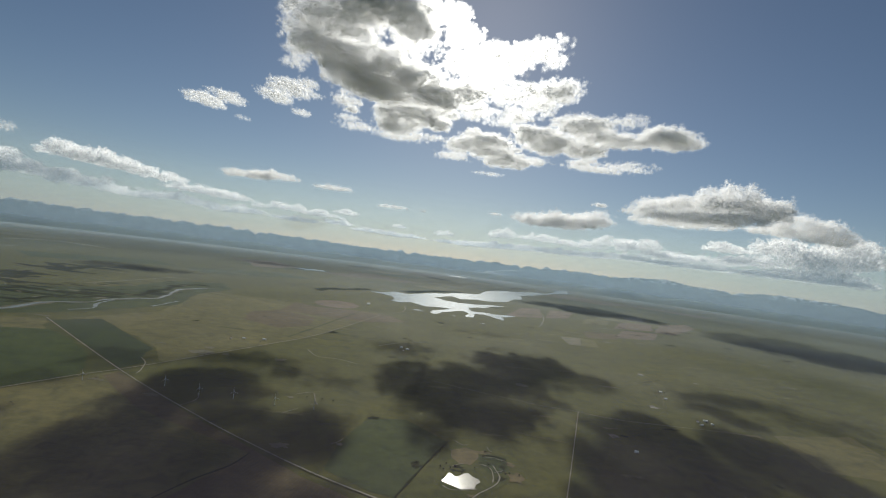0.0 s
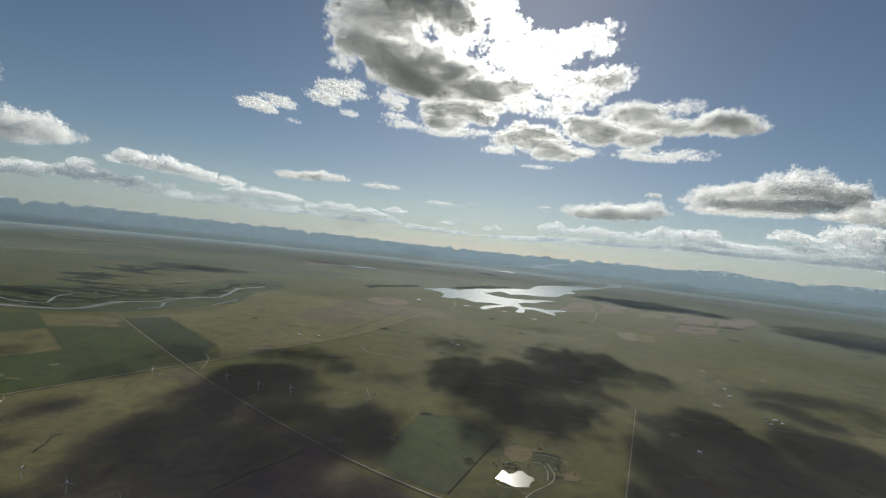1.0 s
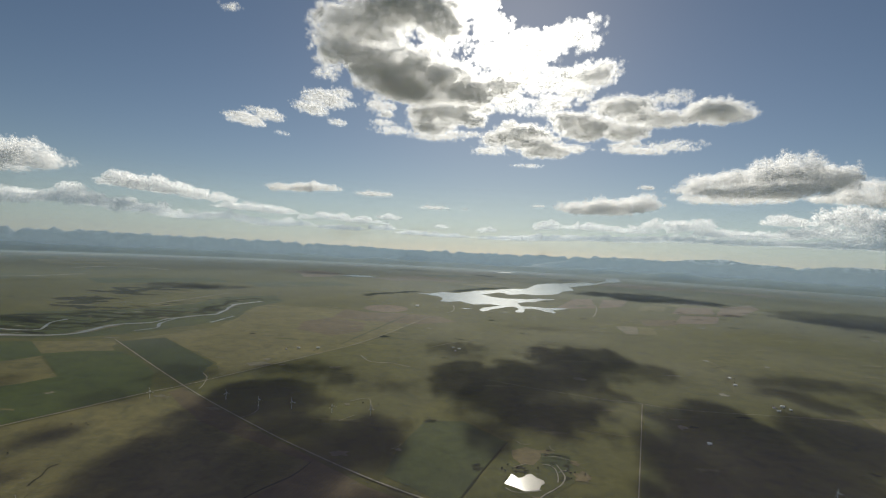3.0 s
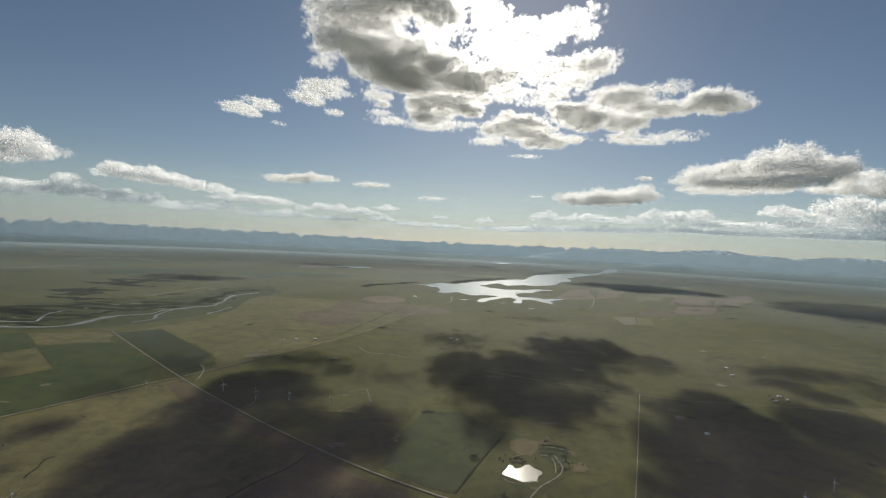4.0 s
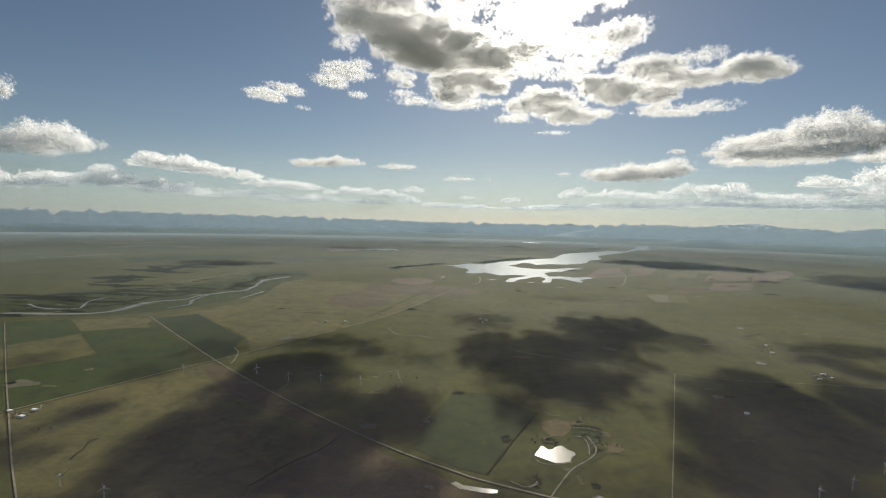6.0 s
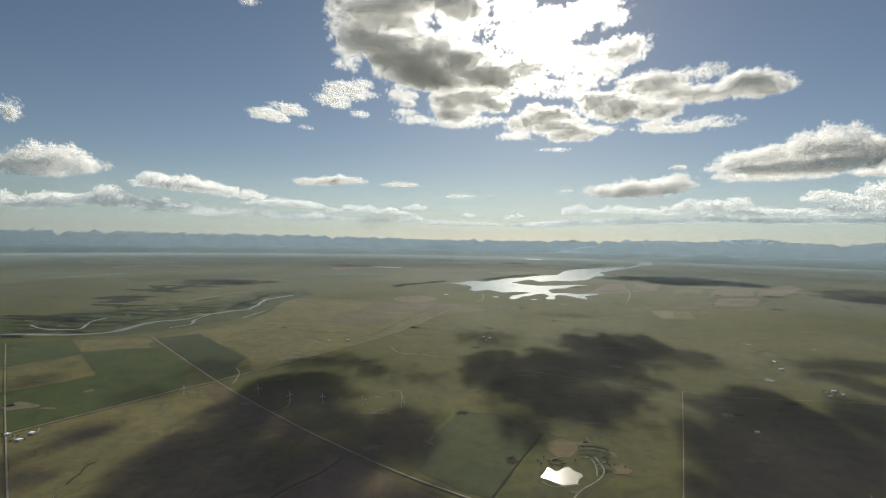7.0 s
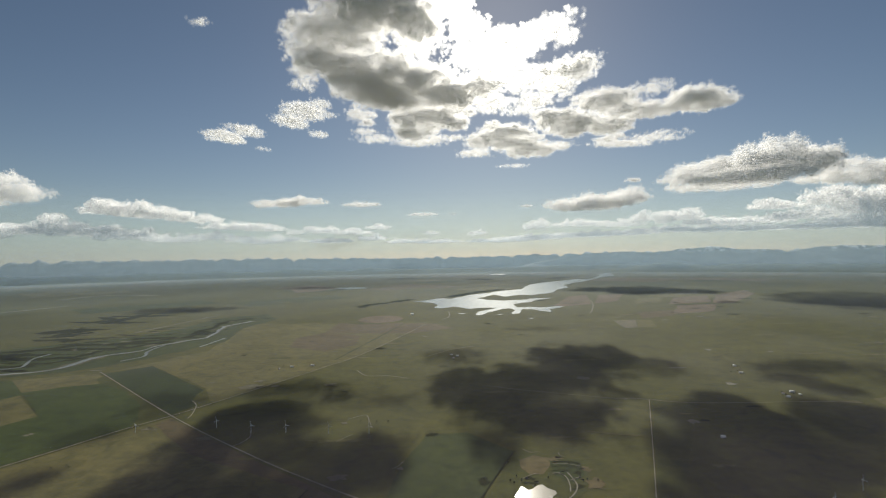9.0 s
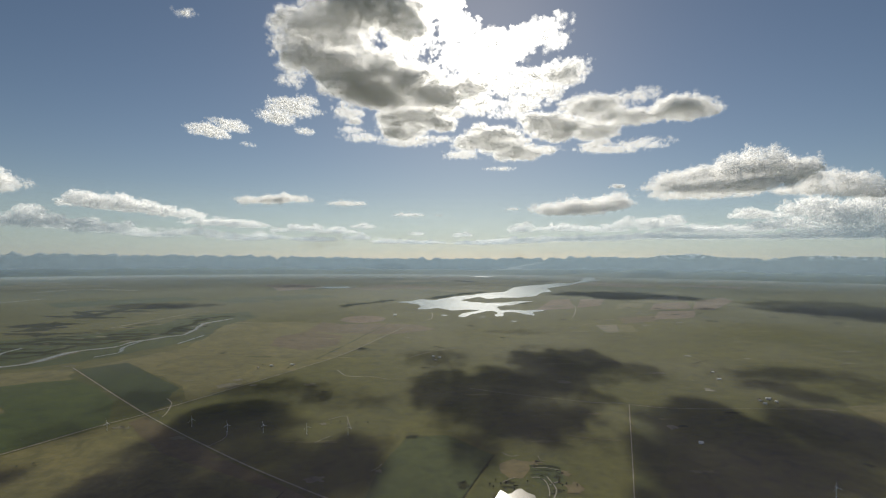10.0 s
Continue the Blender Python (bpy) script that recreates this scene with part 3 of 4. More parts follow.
# ---- farm buildings ----
def paint(name, color, rough=0.6):
    n = Nodes(name)
    v = n.coords()
    tone = n.ramp(n.noise(v, 1.2, 6, 0.65), [(0.3, (0.8, 0.8, 0.8)), (0.7, (1.1, 1.1, 1.1))])
    return n.surface(n.mix(1.0, color, tone, "MULTIPLY"), rough)


M_WHITEWALL = paint("white_siding", (0.70, 0.69, 0.66))
M_TIN = paint("white_tin_roof", (0.78, 0.78, 0.76), 0.6)
M_REDROOF = paint("brown_shingle", (0.16, 0.10, 0.08))
M_GLASS = paint("dark_window", (0.03, 0.035, 0.04), 0.1)


def farm_building(kind, spot, size, turn, roof, label):
    """A gabled shed or house: walls, two roof slopes that overhang, a door and windows."""
    w, d, h = (0.68 * v for v in size)
    root = tagged(new(kind), label, "building", "farm buildings")
    root.matrix_basis = pose(spot[0], spot[1], 0, 0, 0, turn)
    rise = w * 0.1
    bm = bmesh.new()
    box(bm, (w, d, h), (0, 0, h / 2))
    for sgn in (-1, 1):
        a, b, c = (bm.verts.new(p) for p in ((-w / 2, sgn * d / 2, h), (w / 2, sgn * d / 2, h), (0, sgn * d / 2, h + rise)))
        bm.faces.new((a, b, c))
    part("wall", bm, M_WHITEWALL, root)
    for sgn in (-1, 1):
        bm = bmesh.new()
        o, t = 0.12, 0.06
        e, r = (sgn * (w / 2 + o), h - o * 0.5), (0, h + rise + 0.02)
        quad = [bm.verts.new((x, y, z + k)) for k in (0, t) for x, z, y in ((e[0], e[1], -d / 2 - o), (r[0], r[1], -d / 2 - o), (r[0], r[1], d / 2 + o), (e[0], e[1], d / 2 + o))]
        for f in ((0, 1, 2, 3), (7, 6, 5, 4), (0, 4, 5, 1), (1, 5, 6, 2), (2, 6, 7, 3), (3, 7, 4, 0)):
            bm.faces.new([quad[i] for i in f])
        bmesh.ops.recalc_face_normals(bm, faces=bm.faces[:])
        part("roof", bm, roof, root)
    bm = bmesh.new()
    box(bm, (w * 0.34, 0.05, h * 0.75), (0, -d / 2 - 0.02, h * 0.375))
    part("door", bm, M_TIN, root, "grey sliding door")
    for y in (-d / 4, d / 4):
        bm = bmesh.new()
        box(bm, (0.05, 0.4, 0.28), (-w / 2 - 0.02, y, h * 0.55))
        part("window", bm, M_GLASS, root, "dark window")
    return root


BARN, HOUSE = "white metal barn on a farmyard", "white farmhouse with a shingled roof"
for kind, spot, size, turn, roof, label in zip(
        ("barn", "barn", "house", "barn", "house", "barn", "barn", "barn", "house", "barn", "barn", "barn", "barn", "house", "barn", "barn", "barn", "barn"),
        [(29, 623), (22, 631), (24, 611), (-263.8, 296.2), (-254.2, 289.5), (-250.0, 289.2), (-251.1, 298.9), (-133, 587), (-165.3, 573.0), (-154, 582), (299.7, 441.3), (287.2, 427.4), (300.5, 432.4), (289.2, 436.5), (185.0, 342.9), (-42, 1058), (299.2, 510.5), (311, 541)],
        ((2.6, 5, 1.6), (2.4, 4, 1.4), (2, 2.4, 1.2), (3, 4, 1.4), (2.4, 3, 1.3), (3, 5, 1.5), (3, 5, 1.6), (3, 6, 1.6), (2.6, 3.4, 1.4), (3, 5, 1.5), (3, 5, 1.6), (2.6, 4, 1.4), (2.4, 3, 1.3), (2.4, 3, 1.4), (3, 4, 1.6), (7, 9, 3), (3, 5, 1.5), (3, 4, 1.4)),
        (80, 70, 20, 75, 40, 78, 75, 60, 20, 70, 65, 80, 10, 30, 60, 80, 75, 20),
        (M_TIN, M_TIN, M_REDROOF, M_TIN, M_REDROOF, M_TIN, M_TIN, M_TIN, M_REDROOF, M_TIN, M_TIN, M_TIN, M_TIN, M_REDROOF, M_TIN, M_TIN, M_TIN, M_TIN),
        (BARN, BARN, HOUSE, BARN, HOUSE, BARN, BARN, BARN, HOUSE, BARN, BARN, BARN, BARN, HOUSE, BARN, BARN, BARN, BARN)):
    farm_building(kind, spot, size, turn, roof, label)

# ---- gravel pit ----
for i, (x, y) in enumerate([(69.0, 310.1), (77.0, 308.7), (81.0, 305.2), (49.4, 291.1), (54.1, 287.4), (75.5, 289.4), (78.4, 288.3), (70.7, 298.4)]):
    bm = bmesh.new()
    bmesh.ops.create_icosphere(bm, subdivisions=3, radius=1)
    bmesh.ops.delete(bm, geom=[v for v in bm.verts if v.co.z < -0.15], context="VERTS")
    for v in bm.verts:
        k = 1 + 0.5 * noise.noise((v.co.x * 2 + i, v.co.y * 2, v.co.z * 2))
        v.co = Vector((v.co.x * 1.3 * k, v.co.y * 0.45 * k, v.co.z * 0.3 * k))
    heap = mesh_object("spoil_heap", bm, (M_SPOIL, M_VALLEY, M_GRAVEL)[i % 3], smooth=True)
    tagged(heap, "long low heap of pit spoil", "spoil heap", "spoil heaps")
    heap.matrix_basis = pose(x, y, 0.18, 0, 0, -12 + 25 * math.sin(i * 1.7))

# ---- trees ----
n = Nodes("leaves")
v = n.coords()
M_LEAF = n.surface(n.ramp(n.noise(v, 2.0, 5), [(0.3, (0.022, 0.034, 0.012)), (0.7, (0.05, 0.065, 0.022))]), 0.8, spec=0.2)
n = Nodes("bark")
M_BARK = n.surface((0.09, 0.07, 0.05), 0.95)


def tree(seed):
    rng = random.Random(seed)
    root = tagged(new("tree"), "small dark green shelterbelt tree on the plain", "tree", "trees")
    bm = bmesh.new()
    tube(bm, (0, 0, 0), (0, 0, 1.0), 0.09, 0.05, 7)
    for k in range(5):
        a = k * 1.26 + rng.random()
        tube(bm, (0, 0, 0.5 + 0.1 * k), (0.5 * math.cos(a), 0.5 * math.sin(a), 1.0 + 0.15 * k), 0.04, 0.015, 5)
    part("trunk", bm, M_BARK, root)
    bm = bmesh.new()
    for k in range(220):
        a, u = rng.uniform(0, 6.28), rng.uniform(-1, 1)
        r = (1 - u * u) ** 0.5 * rng.uniform(0.35, 0.95)
        c = Vector((r * math.cos(a), r * math.sin(a), 1.3 + 0.85 * u))
        p, q = (Vector((rng.gauss(0, 1), rng.gauss(0, 1), rng.gauss(0, 1))).normalized() * 0.16 for _ in range(2))
        bm.faces.new([bm.verts.new(c + w) for w in (p, q, -p, -q)])
    part("crown", bm, M_LEAF, root)
    return root


kinds = [tree(k) for k in range(3)]
rng = random.Random(5)
where = []
for (x, y), count, spread in zip([(25, 611), (-261.1, 294.7), (-249.2, 292.8), (-219.1, 321.4), (-214.7, 323.1), (-157.2, 571.7), (-128.6, 575.3), (294.0, 432.9), (290.5, 441.3), (183.4, 339.8), (296.3, 512.0), (74.5, 285.0), (50.7, 289.1), (58.6, 290.1), (-42.0, 389.4), (-48.7, 391.1), (45.9, 312.0), (30.2, 286.5), (-228.5, 275.0), (315, 544)], (5, 4, 3, 2, 1, 4, 3, 6, 4, 2, 5, 4, 4, 2, 2, 2, 1, 1, 2, 3), (9, 7, 7, 4, 3, 12, 6, 9, 7, 3, 8, 5, 5, 5, 8, 6, 3, 5, 6, 6)):
    where += [(x + rng.gauss(0, spread), y + rng.gauss(0, spread * 0.5)) for _ in range(count)]
for i, (x, y) in enumerate(where):
    s = rng.uniform(0.35, 0.65)
    if i < 3:
        made = kinds[i]
    else:
        made = copy_thing(kinds[i % 3], pose(0, 0, 0))
    made.matrix_basis = pose(x, y, 0, 0, 0, 57 * i) @ Matrix.Diagonal((s, s, s, 1))

# ---- haze sheets ----
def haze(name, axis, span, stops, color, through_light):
    """A see-through sheet standing in for haze: airlight put into its tint, opacity following the distance over the
    plain, or the height above it.
    """
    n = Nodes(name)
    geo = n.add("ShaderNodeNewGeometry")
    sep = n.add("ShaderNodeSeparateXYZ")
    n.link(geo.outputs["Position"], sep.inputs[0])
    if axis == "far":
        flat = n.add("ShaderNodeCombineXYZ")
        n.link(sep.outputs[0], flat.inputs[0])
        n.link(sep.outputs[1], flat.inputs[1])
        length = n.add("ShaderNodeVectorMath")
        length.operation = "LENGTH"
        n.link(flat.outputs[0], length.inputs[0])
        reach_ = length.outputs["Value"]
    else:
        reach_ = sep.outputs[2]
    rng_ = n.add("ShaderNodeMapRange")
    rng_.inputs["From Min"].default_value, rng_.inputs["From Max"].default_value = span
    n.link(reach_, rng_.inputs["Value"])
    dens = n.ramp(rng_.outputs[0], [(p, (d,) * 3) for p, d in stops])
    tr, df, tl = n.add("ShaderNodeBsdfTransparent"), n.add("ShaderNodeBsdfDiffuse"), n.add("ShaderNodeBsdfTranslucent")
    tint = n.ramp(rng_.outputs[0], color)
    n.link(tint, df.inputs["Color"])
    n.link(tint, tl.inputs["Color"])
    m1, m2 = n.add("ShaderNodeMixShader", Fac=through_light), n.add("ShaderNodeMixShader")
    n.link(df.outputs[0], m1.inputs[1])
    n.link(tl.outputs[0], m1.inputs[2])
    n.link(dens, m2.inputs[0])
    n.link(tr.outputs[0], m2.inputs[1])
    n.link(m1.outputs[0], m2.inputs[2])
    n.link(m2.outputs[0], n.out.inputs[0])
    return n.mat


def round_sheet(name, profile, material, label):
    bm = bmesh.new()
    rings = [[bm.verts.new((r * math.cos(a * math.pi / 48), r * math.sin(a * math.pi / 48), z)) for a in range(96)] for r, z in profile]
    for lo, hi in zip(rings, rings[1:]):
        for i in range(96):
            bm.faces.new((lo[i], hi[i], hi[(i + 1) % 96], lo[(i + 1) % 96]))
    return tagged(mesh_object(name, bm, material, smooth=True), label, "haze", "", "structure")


# Sheet just above the ground; distance haze is put into its tint and opacity.
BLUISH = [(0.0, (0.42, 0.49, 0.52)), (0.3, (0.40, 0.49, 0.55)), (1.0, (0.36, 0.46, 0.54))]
HAZE_LOW = haze("ground_haze_tint", "far", (100, 4800), [(0.0, 0.0), (0.06, 0.01), (0.2, 0.05), (0.42, 0.14), (0.6, 0.26), (0.75, 0.38), (0.86, 0.45), (1.0, 0.5)], BLUISH, 0.2)
round_sheet("haze_sheet", [(90, 2.0), (400, 2.0), (1000, 2.0), (2000, 2.0), (3000, 2.0), (4000, 2.0), (4950, 2.0)], HAZE_LOW, "thin bluish sheet standing in for haze over the distant plain")
# Sheets added below the eye; their purple tint lifts the cloud shadows.
AIRLIGHT_TINT = [(0.0, (0.87, 0.71, 0.88)), (0.08, (0.82, 0.76, 0.86)), (0.4, (0.72, 0.85, 0.98)), (1.0, (0.70, 0.85, 0.98))]
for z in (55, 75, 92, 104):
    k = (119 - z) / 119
    layer = haze("airlight_sheet", "far", (120 * k, 4300 * k), [(0.0, 0.016), (0.10, 0.018), (0.25, 0.023), (0.6, 0.024), (0.8, 0.022), (1.0, 0.0)], AIRLIGHT_TINT, 0.3)
    round_sheet("airlight_sheet", [(max(100 * k, 30), z), (max(200 * k, 40), z), (500 * k, z), (1500 * k, z), (4350 * k, z)], layer, "faint tinted sheet added under the clouds to lift the shadows")
# Upright curtains; the far haze's paleness is put into their colour.
HAZE_FAR = haze("far_haze_tint", "up", (0, 420), [(0.0, 0.0), (0.03, 0.05), (0.07, 0.14), (0.14, 0.25), (0.27, 0.26), (0.36, 0.26), (0.5, 0.21), (0.75, 0.11), (1.0, 0.02)], [(0.0, (0.36, 0.48, 0.59)), (0.25, (0.36, 0.48, 0.58)), (1.0, (0.39, 0.49, 0.57))], 0.5)
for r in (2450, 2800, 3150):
    round_sheet("haze_curtain", [(r, 3), (r, 25), (r, 60), (r, 110), (r, 200), (r, 300), (r, 420)], HAZE_FAR, "pale curtain standing in for haze before the distant mountains")

# ---- clouds ----
def droplets(name, ahead, onward, full, torn):
    """A flake of cloud: thickest at its middle, gone at its rim, torn by fine noise. Its droplets throw most of the light onward."""
    n = Nodes(name)
    v = n.coords()
    tr = n.add("ShaderNodeBsdfTransparent")
    df = n.add("ShaderNodeBsdfDiffuse", Color=(0.985, 0.985, 0.985, 1))
    tl = n.add("ShaderNodeBsdfTranslucent", Color=(0.995, 0.995, 0.995, 1))
    on = n.add("ShaderNodeBsdfRefraction", Color=(1, 1, 1, 1), Roughness=0.75, IOR=1.25)
    m0, m1, m2 = n.add("ShaderNodeMixShader", Fac=onward), n.add("ShaderNodeMixShader", Fac=ahead), n.add("ShaderNodeMixShader")
    n.link(df.outputs[0], m0.inputs[1])
    n.link(tl.outputs[0], m0.inputs[2])
    n.link(m0.outputs[0], m1.inputs[1])
    n.link(on.outputs[0], m1.inputs[2])
    dens = n.add("ShaderNodeAttribute")
    dens.attribute_name = "dens"
    shred = n.add("ShaderNodeMapRange")
    shred.inputs["From Min"].default_value, shred.inputs["From Max"].default_value = 0.32, 0.62
    shred.inputs["To Min"].default_value, shred.inputs["To Max"].default_value = 0.15 * full, full
    n.link(n.noise(v, torn, 3, 0.6), shred.inputs["Value"])
    mul = n.add("ShaderNodeMath")
    mul.operation = "MULTIPLY"
    n.link(dens.outputs["Fac"], mul.inputs[0])
    n.link(shred.outputs[0], mul.inputs[1])
    n.link(mul.outputs[0], m2.inputs[0])
    n.link(tr.outputs[0], m2.inputs[1])
    n.link(m1.outputs[0], m2.inputs[2])
    n.link(m2.outputs[0], n.out.inputs[0])
    return n.mat


M_CLOUD = droplets("cloud_droplets", 0.13, 0.5, 0.25, 0.2)
M_BANK = droplets("bank_droplets", 0.1, 0.46, 0.65, 0.04)
M_FAR = droplets("far_cloud_droplets", 0.085, 0.38, 0.31, 0.08)

FILL = 50.0  # flakes in a full cube of one flake's size
LATTICE = np.random.default_rng(40).uniform(-1, 1, (32, 32, 32))


def billow(p):
    """Smooth noise between -1 and 1 at many places at once."""
    base = np.floor(p).astype(int)
    u = p - base
    u = u * u * (3 - 2 * u)
    total = 0
    for corner in range(8):
        o = np.array(((corner >> 2) & 1, (corner >> 1) & 1, corner & 1))
        i = (base + o) % 32
        w = np.prod(np.where(o == 1, u, 1 - u), 1)
        total = total + w * LATTICE[i[:, 0], i[:, 1], i[:, 2]]
    return total


def flakes(c, size, rng, material, root):
    """The flakes of one billow, as a mesh of small soft-rimmed fans that face the sun more or less."""
    k = len(c)
    r = size * rng.uniform(0.45, 1.5, k)
    face = rng.normal(size=(k, 3)) * 0.3 + np.array(sun_way)
    face /= np.linalg.norm(face, axis=1)[:, None]
    e1 = np.cross(face, rng.normal(size=(k, 3)))
    e1 /= np.linalg.norm(e1, axis=1)[:, None]
    e2 = np.cross(face, e1)
    rows_ = [c]
    for q in range(6):
        a = q * math.pi / 3
        w = (r * rng.uniform(0.7, 1.2, k))[:, None]
        rows_.append(c + w * (math.cos(a) * e1 + math.sin(a) * e2))
    verts = np.stack(rows_, 1).reshape(-1, 3).astype(np.float32)
    fan = np.array([(0, i, i % 6 + 1) for i in range(1, 7)])
    faces = (np.arange(k)[:, None, None] * 7 + fan[None]).reshape(-1).astype(np.int32)
    me = bpy.data.meshes.new("billow")
    me.vertices.add(7 * k)
    me.vertices.foreach_set("co", verts.ravel())
    me.loops.add(18 * k)
    me.loops.foreach_set("vertex_index", faces)
    me.polygons.add(6 * k)
    me.polygons.foreach_set("loop_start", np.arange(0, 18 * k, 3, dtype=np.int32))
    dens = me.attributes.new("dens", "FLOAT", "POINT")
    dens.data.foreach_set("value", np.tile(np.array([1, 0, 0, 0, 0, 0, 0], np.float32), k))
    me.update(calc_edges=True)
    me.materials.append(material)
    ob = new("billow", me)
    ob.parent = root
    tagged(ob, "white billow of cloud droplets", "", "", "stuff")


def cloud(lobes, seed, flake, thin=(), fill=1.0, heaps=0, label="white fair-weather cloud with a grey flat base", material=None):
    """A cloud as a mass of soft flakes of droplets: dense in the heart of each lobe, loose and torn at its edges, flat below.
    heaps: round heads on each lobe. thin: lobes with fewer flakes, through which the sun and the sky show."""
    rng = np.random.default_rng(seed)
    root = tagged(new("cloud"), label, "cloud", "clouds")
    heaped = []
    for x, y, z, rx, ry, rz in lobes:
        heaped.append((x, y, z, rx, ry, rz * (0.6 if heaps else 1)))
        for _ in range(int(heaps * (2 + 2.2 * rx / rz))):  # round heads that rise from the flat base
            a, u, h = rng.uniform(0, 2 * math.pi), rng.uniform(0, 1) ** 0.5, rz * rng.uniform(0.4, 0.95)
            top = z + rz * (1 - 0.6 * u * u) * rng.uniform(0.4, 1.3)
            heaped.append((x + 0.95 * rx * u * math.cos(a), y + 0.95 * ry * u * math.sin(a), top - 0.5 * h, h * 1.25, h * 1.25, h))
    lobes = heaped
    mids = np.array([(x, y, z) for x, y, z, *_ in (*lobes, *thin)], float)
    spans = np.array([s for _, _, _, *s in (*lobes, *thin)], float)
    body = np.array([1.0] * len(lobes) + [0.24] * len(thin))
    floor_ = mids[:, 2] - 0.62 * spans[:, 2]
    for k in range(len(mids)):
        count = int(fill * FILL * np.prod(spans[k]) / flake ** 3)
        p = mids[k] + rng.uniform(-1.25, 1.25, (count, 3)) * spans[k]
        near = np.argsort(np.linalg.norm((mids - mids[k]) / (spans + spans[k]), axis=1))[:7]
        best = np.full(count, -9.0)
        owner = np.full(count, k)
        for j in near:
            q = (p - mids[j]) / spans[j]
            q[:, 2] = np.where(q[:, 2] < 0, q[:, 2] * 1.9, q[:, 2])
            f = 1 - np.linalg.norm(q, axis=1)
            owner = np.where(f > best, j, owner)
            best = np.maximum(best, f)
        size = spans[k].prod() ** (1 / 3)
        wave = p * (1, 1, 1.6) / size + seed
        rough = 0.34 * billow(wave * 1.7) + 0.28 * billow(wave * 4.1 + 7) + 0.22 * billow(wave * 9.3 + 3) + 0.14 * billow(wave * 21 + 5)
        g = best + rough - 0.02
        keep = (owner == k) & (g > 0) & (rng.random(count) < np.clip(body[owner] * (0.12 + 5.0 * g), 0, 1)) & (p[:, 2] > floor_[owner])
        if keep.any():
            flakes(p[keep], flake, rng, material or M_CLOUD, root)
    return root


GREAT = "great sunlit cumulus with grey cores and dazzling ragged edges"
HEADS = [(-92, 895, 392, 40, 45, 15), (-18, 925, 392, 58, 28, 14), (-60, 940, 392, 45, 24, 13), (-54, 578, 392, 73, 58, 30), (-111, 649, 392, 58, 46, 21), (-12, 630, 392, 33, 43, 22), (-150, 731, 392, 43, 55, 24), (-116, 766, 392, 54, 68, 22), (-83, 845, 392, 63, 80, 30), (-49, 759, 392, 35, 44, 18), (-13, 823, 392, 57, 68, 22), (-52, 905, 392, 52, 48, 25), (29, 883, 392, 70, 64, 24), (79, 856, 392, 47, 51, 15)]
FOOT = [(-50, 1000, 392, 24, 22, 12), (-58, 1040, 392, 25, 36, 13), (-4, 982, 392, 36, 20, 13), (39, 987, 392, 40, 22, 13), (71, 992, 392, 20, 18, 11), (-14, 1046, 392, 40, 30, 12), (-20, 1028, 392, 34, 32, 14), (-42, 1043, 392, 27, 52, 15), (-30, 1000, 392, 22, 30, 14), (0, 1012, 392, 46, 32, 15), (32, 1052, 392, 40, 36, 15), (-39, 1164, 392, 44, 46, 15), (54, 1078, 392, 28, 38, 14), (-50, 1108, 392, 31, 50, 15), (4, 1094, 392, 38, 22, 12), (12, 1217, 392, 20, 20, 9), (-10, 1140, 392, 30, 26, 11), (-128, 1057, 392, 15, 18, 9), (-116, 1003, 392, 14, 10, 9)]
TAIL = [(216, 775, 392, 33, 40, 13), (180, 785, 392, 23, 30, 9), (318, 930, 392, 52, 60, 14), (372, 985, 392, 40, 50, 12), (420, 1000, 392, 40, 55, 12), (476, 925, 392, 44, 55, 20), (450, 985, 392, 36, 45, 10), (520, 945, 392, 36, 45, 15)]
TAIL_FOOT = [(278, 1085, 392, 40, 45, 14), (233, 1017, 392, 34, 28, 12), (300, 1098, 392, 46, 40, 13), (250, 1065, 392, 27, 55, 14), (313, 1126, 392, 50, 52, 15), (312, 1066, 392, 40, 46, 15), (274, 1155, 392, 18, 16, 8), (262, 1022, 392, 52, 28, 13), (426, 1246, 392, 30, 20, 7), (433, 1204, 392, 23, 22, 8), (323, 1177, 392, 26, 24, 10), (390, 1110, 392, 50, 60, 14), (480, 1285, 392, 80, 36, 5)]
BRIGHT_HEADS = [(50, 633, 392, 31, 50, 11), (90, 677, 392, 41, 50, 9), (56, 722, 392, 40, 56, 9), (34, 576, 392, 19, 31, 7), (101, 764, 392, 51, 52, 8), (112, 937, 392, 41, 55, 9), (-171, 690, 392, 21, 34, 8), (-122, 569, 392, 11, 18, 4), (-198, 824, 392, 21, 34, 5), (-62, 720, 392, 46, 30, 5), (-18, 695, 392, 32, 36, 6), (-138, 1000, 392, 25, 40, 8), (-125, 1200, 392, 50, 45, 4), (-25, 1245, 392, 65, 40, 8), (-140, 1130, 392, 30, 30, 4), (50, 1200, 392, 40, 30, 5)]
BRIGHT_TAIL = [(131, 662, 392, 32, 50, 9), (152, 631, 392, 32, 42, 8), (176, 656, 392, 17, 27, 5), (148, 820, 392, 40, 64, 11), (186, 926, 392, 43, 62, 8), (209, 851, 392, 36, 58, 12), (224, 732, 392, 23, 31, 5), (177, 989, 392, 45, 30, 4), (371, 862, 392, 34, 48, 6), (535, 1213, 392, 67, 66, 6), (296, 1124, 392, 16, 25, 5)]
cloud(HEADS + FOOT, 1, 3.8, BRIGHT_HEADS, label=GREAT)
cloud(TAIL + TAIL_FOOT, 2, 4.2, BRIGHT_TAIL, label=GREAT)
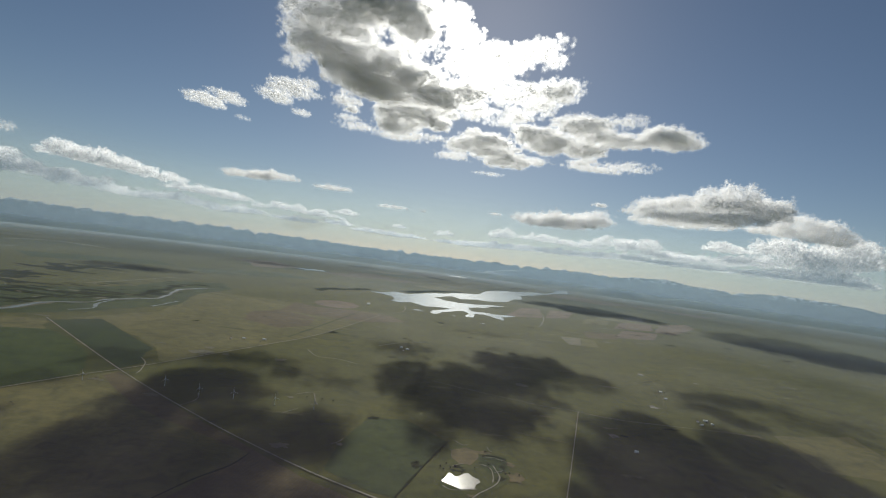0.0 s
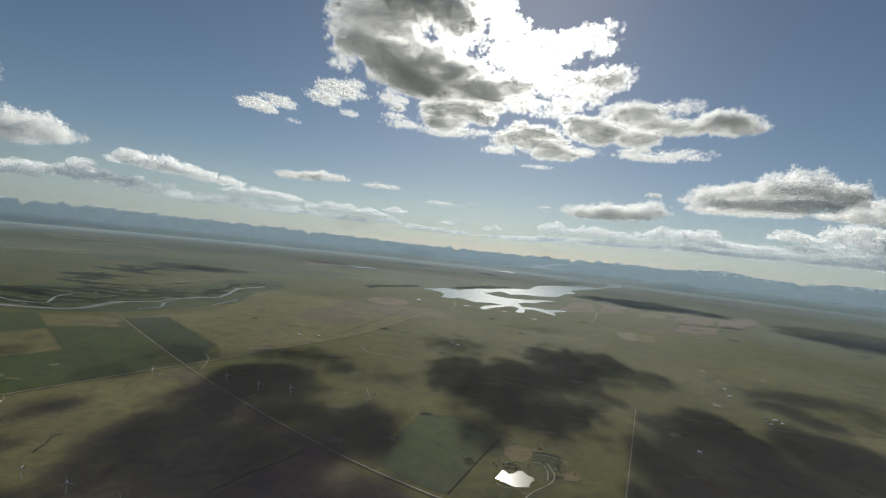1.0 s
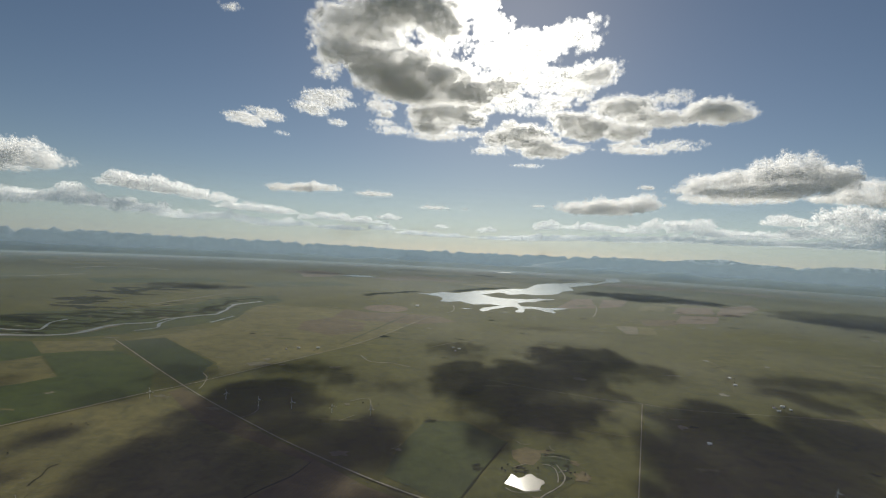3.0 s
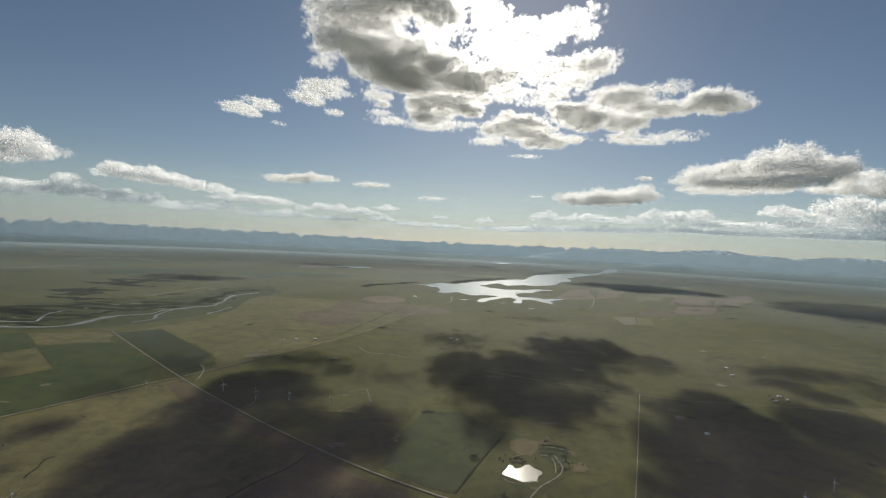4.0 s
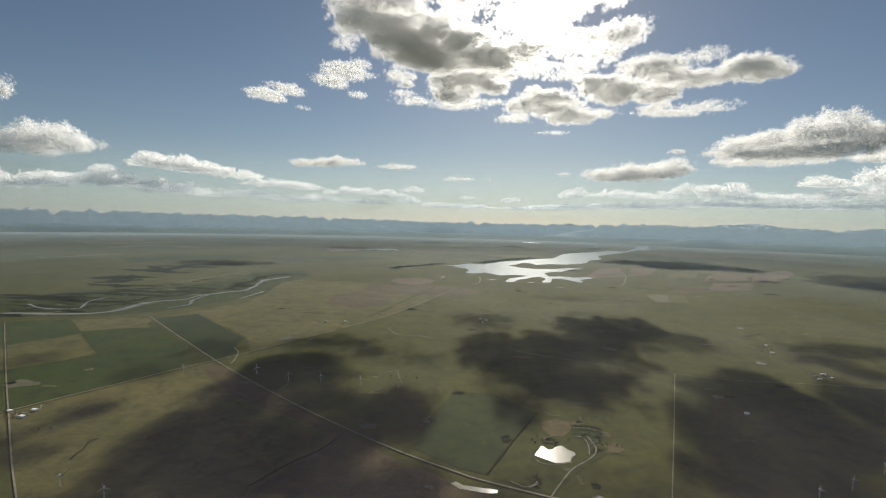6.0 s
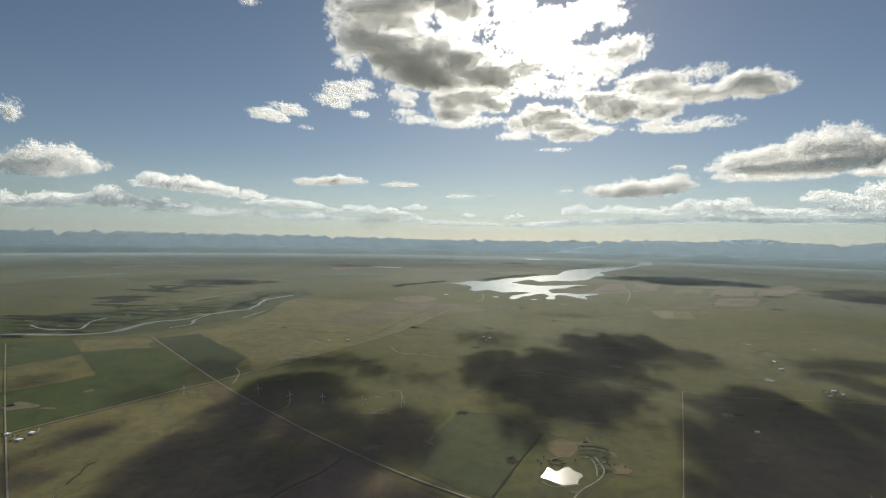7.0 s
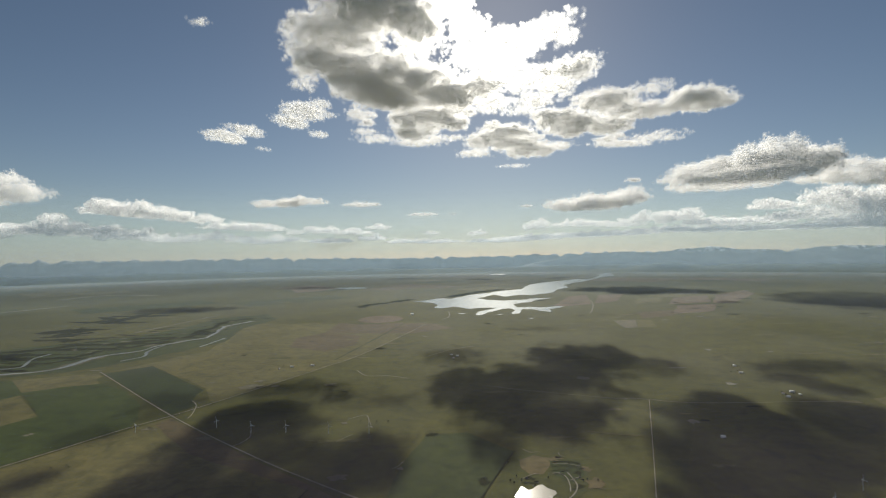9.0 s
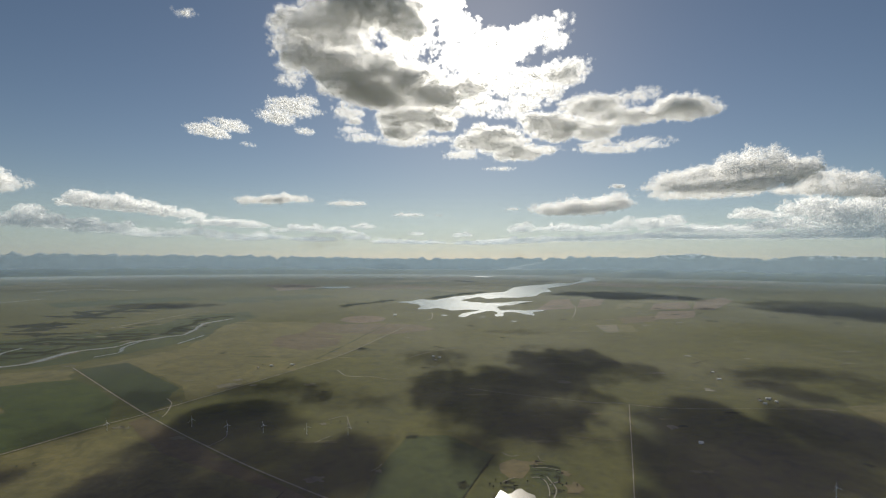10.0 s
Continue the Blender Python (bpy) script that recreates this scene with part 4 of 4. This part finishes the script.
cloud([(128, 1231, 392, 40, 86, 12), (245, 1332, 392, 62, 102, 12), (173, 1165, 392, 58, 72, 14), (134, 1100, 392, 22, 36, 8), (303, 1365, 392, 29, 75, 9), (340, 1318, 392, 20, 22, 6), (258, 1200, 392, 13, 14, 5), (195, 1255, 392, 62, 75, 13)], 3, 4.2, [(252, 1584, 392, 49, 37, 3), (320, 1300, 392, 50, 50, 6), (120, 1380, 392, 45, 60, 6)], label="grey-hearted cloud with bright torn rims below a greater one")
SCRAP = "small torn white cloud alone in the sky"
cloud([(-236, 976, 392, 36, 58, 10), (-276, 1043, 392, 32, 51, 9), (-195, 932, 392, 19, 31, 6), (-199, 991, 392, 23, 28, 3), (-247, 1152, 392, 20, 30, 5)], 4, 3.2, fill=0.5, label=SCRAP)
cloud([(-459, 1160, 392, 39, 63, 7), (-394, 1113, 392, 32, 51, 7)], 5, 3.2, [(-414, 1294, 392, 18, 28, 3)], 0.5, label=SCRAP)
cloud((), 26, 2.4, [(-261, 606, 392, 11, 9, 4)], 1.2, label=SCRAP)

cloud([(1195, 1808, 434, 150, 204, 65), (1086, 1877, 420, 135, 183, 53), (1267, 1758, 415, 111, 151, 61), (963, 1943, 396, 82, 112, 28), (1130, 1850, 374, 217, 294, 24)], 6, 7.0, fill=0.4, heaps=1.0, material=M_FAR)
cloud([(1444, 1812, 369, 108, 86, 36), (1504, 1761, 383, 87, 70, 46), (1560, 1712, 351, 103, 82, 46)], 16, 7.4, fill=0.4, heaps=1.0, material=M_FAR)
cloud([(745, 2260, 335, 137, 165, 56), (607, 2301, 327, 79, 94, 42), (861, 2218, 346, 63, 76, 46)], 7, 7.0, fill=0.4, heaps=1.0, material=M_FAR)
cloud([(-548, 1838, 312, 89, 71, 19), (-462, 1862, 321, 81, 65, 19)], 8, 6.0, fill=0.4, heaps=1.0, material=M_FAR)
cloud([(-386, 2821, 404, 98, 78, 16)], 9, 6.6, fill=0.4, heaps=1.0, material=M_FAR)
cloud([(-62, 3483, 400, 100, 80, 14)], 12, 7.4, [(152, 3542, 405, 31, 25, 12)], fill=0.4, heaps=1.0, material=M_FAR)
cloud((), 13, 6.4, [(548, 2930, 395, 33, 26, 8)], 1.6, label=SCRAP, material=M_FAR)
cloud((), 27, 5.6, [(772, 1945, 394, 33, 26, 9)], 1.6, label=SCRAP, material=M_FAR)
cloud([(-2141, 2608, 455, 150, 120, 83), (-2068, 2626, 443, 89, 71, 59), (-2225, 2587, 460, 171, 137, 99), (-2330, 2561, 442, 154, 123, 92)], 10, 10.3, fill=0.4, heaps=1.0, material=M_FAR)
cloud((), 14, 8.0, [(-1662, 2257, 410, 50, 40, 25)], 0.5, label=SCRAP, material=M_FAR)
cloud((), 28, 6.4, [(-1173, 1262, 417, 27, 22, 42)], 1.2, label=SCRAP, material=M_FAR)
# Banks set 4.4 km off, at heights that fit the camera's view.
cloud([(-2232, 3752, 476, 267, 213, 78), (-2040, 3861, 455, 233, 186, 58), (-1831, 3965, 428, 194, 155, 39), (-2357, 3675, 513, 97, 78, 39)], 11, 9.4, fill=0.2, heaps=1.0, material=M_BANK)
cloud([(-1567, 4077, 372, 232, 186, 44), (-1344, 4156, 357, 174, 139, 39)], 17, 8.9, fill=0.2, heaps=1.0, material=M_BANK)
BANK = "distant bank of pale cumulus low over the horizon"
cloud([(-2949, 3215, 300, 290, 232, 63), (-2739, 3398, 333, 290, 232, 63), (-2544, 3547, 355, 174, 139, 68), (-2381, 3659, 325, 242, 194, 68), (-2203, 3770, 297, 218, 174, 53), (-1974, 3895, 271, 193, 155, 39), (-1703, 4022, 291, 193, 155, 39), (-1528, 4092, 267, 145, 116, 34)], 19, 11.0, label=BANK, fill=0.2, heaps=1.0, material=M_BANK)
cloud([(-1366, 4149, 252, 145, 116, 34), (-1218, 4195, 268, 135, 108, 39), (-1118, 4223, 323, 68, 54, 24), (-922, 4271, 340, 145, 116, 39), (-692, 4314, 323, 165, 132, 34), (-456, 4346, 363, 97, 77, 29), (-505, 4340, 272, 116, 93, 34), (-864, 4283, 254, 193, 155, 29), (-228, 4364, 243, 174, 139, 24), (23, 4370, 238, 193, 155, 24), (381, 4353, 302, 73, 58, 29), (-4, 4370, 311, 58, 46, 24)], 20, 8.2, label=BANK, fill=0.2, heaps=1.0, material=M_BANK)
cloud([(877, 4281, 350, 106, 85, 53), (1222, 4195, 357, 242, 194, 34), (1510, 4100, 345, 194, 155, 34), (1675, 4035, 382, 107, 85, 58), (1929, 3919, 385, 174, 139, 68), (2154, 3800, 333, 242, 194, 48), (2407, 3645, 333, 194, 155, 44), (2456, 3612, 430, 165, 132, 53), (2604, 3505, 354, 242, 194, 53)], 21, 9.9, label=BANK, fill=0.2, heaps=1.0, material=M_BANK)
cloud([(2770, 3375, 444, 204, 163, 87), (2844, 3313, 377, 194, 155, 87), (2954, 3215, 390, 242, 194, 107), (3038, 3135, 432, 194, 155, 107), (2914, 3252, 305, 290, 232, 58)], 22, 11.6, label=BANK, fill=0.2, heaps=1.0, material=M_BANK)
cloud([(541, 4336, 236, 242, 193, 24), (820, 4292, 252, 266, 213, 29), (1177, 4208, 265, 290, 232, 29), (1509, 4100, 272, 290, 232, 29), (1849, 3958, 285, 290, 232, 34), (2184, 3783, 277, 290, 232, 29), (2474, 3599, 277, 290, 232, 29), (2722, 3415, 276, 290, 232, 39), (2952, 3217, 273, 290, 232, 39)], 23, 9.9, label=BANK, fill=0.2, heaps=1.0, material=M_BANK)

# ---- distant mountains ----
n = Nodes("mountain_rock")
v = n.coords((1, 1, 2))
geo = n.add("ShaderNodeNewGeometry")
sep = n.add("ShaderNodeSeparateXYZ")
n.link(geo.outputs["Position"], sep.inputs[0])
line = n.add("ShaderNodeMapRange")
line.inputs["From Min"].default_value, line.inputs["From Max"].default_value = 100, 150
n.link(sep.outputs[2], line.inputs["Value"])
snow = n.mix(1.0, n.ramp(line.outputs[0], [(0.0, (0, 0, 0)), (1.0, (1, 1, 1))]), n.ramp(n.noise(v, 0.02, 8, 0.65), [(0.5, (0, 0, 0)), (0.58, (1, 1, 1))]), "MULTIPLY")
rock = n.ramp(n.noise(v, 0.008, 8, 0.6), [(0.35, (0.13, 0.15, 0.155)), (0.65, (0.21, 0.23, 0.235))])
M_ROCK = n.surface(n.mix(snow, rock, (0.88, 0.88, 0.88)), 0.95)


def ridge(radius, a0, a1, low, high, seed, label, cell=220, material=None):
    """A mountain chain on an arc, with spurs running down to the plain."""
    bm = bmesh.new()
    count, prev = 500, None
    for i in range(count + 1):
        a = radians(a0 + (a1 - a0) * i / count)
        s = a * radius / cell
        ends = min(1, 6 * i / count, 6 * (1 - i / count))
        h = (low + (high - low) * (0.5 + 0.6 * noise.fractal((s, seed, 0), 1.0, 2.1, 6))) * ends * (1 - 0.16 * math.exp(-(math.degrees(a) / 14) ** 2))
        col = []
        for k in range(9):
            f = k / 7 if k < 8 else 0.0
            r = radius - 130 * (1 - f) if k < 8 else radius + 150
            spur = 0.75 + 0.4 * noise.fractal((s * 2, seed + f * 0.8, 4), 1.0, 2.0, 4)
            z = h * f ** 1.1 * (spur + (1 - spur) * f) if k < 8 else 0
            col.append(bm.verts.new((math.sin(a) * r, math.cos(a) * r, z - (1 if f == 0 else 0))))
        if prev:
            for p, q, r_, s_ in zip(prev, prev[1:], col[1:], col):
                bm.faces.new((p, q, r_, s_))
        prev = col
    bmesh.ops.recalc_face_normals(bm, faces=bm.faces[:])
    return tagged(mesh_object("mountain_range" if material is None else "hill_range", bm, material or M_ROCK, smooth=True), label, "mountain" if material is None else "hill", "", "structure")


ridge(4700, -65, 65, 92, 150, 1.0, "hazy blue mountain range with snow patches on the horizon", 75)
ridge(4550, 8, 65, 95, 165, 7.0, "hazy blue foothills along the horizon", 500)
# Added hills that screen the lit haze strip and cloud shadow behind them.
ridge(3560, -65, 65, 26, 50, 3.0, "low hills added before the mountains to screen a bright strip", 260, M_VALLEY)
ridge(3330, 14, 65, 22, 60, 5.0, "dim grassy foothills rising from the plain", 320, M_VALLEY)
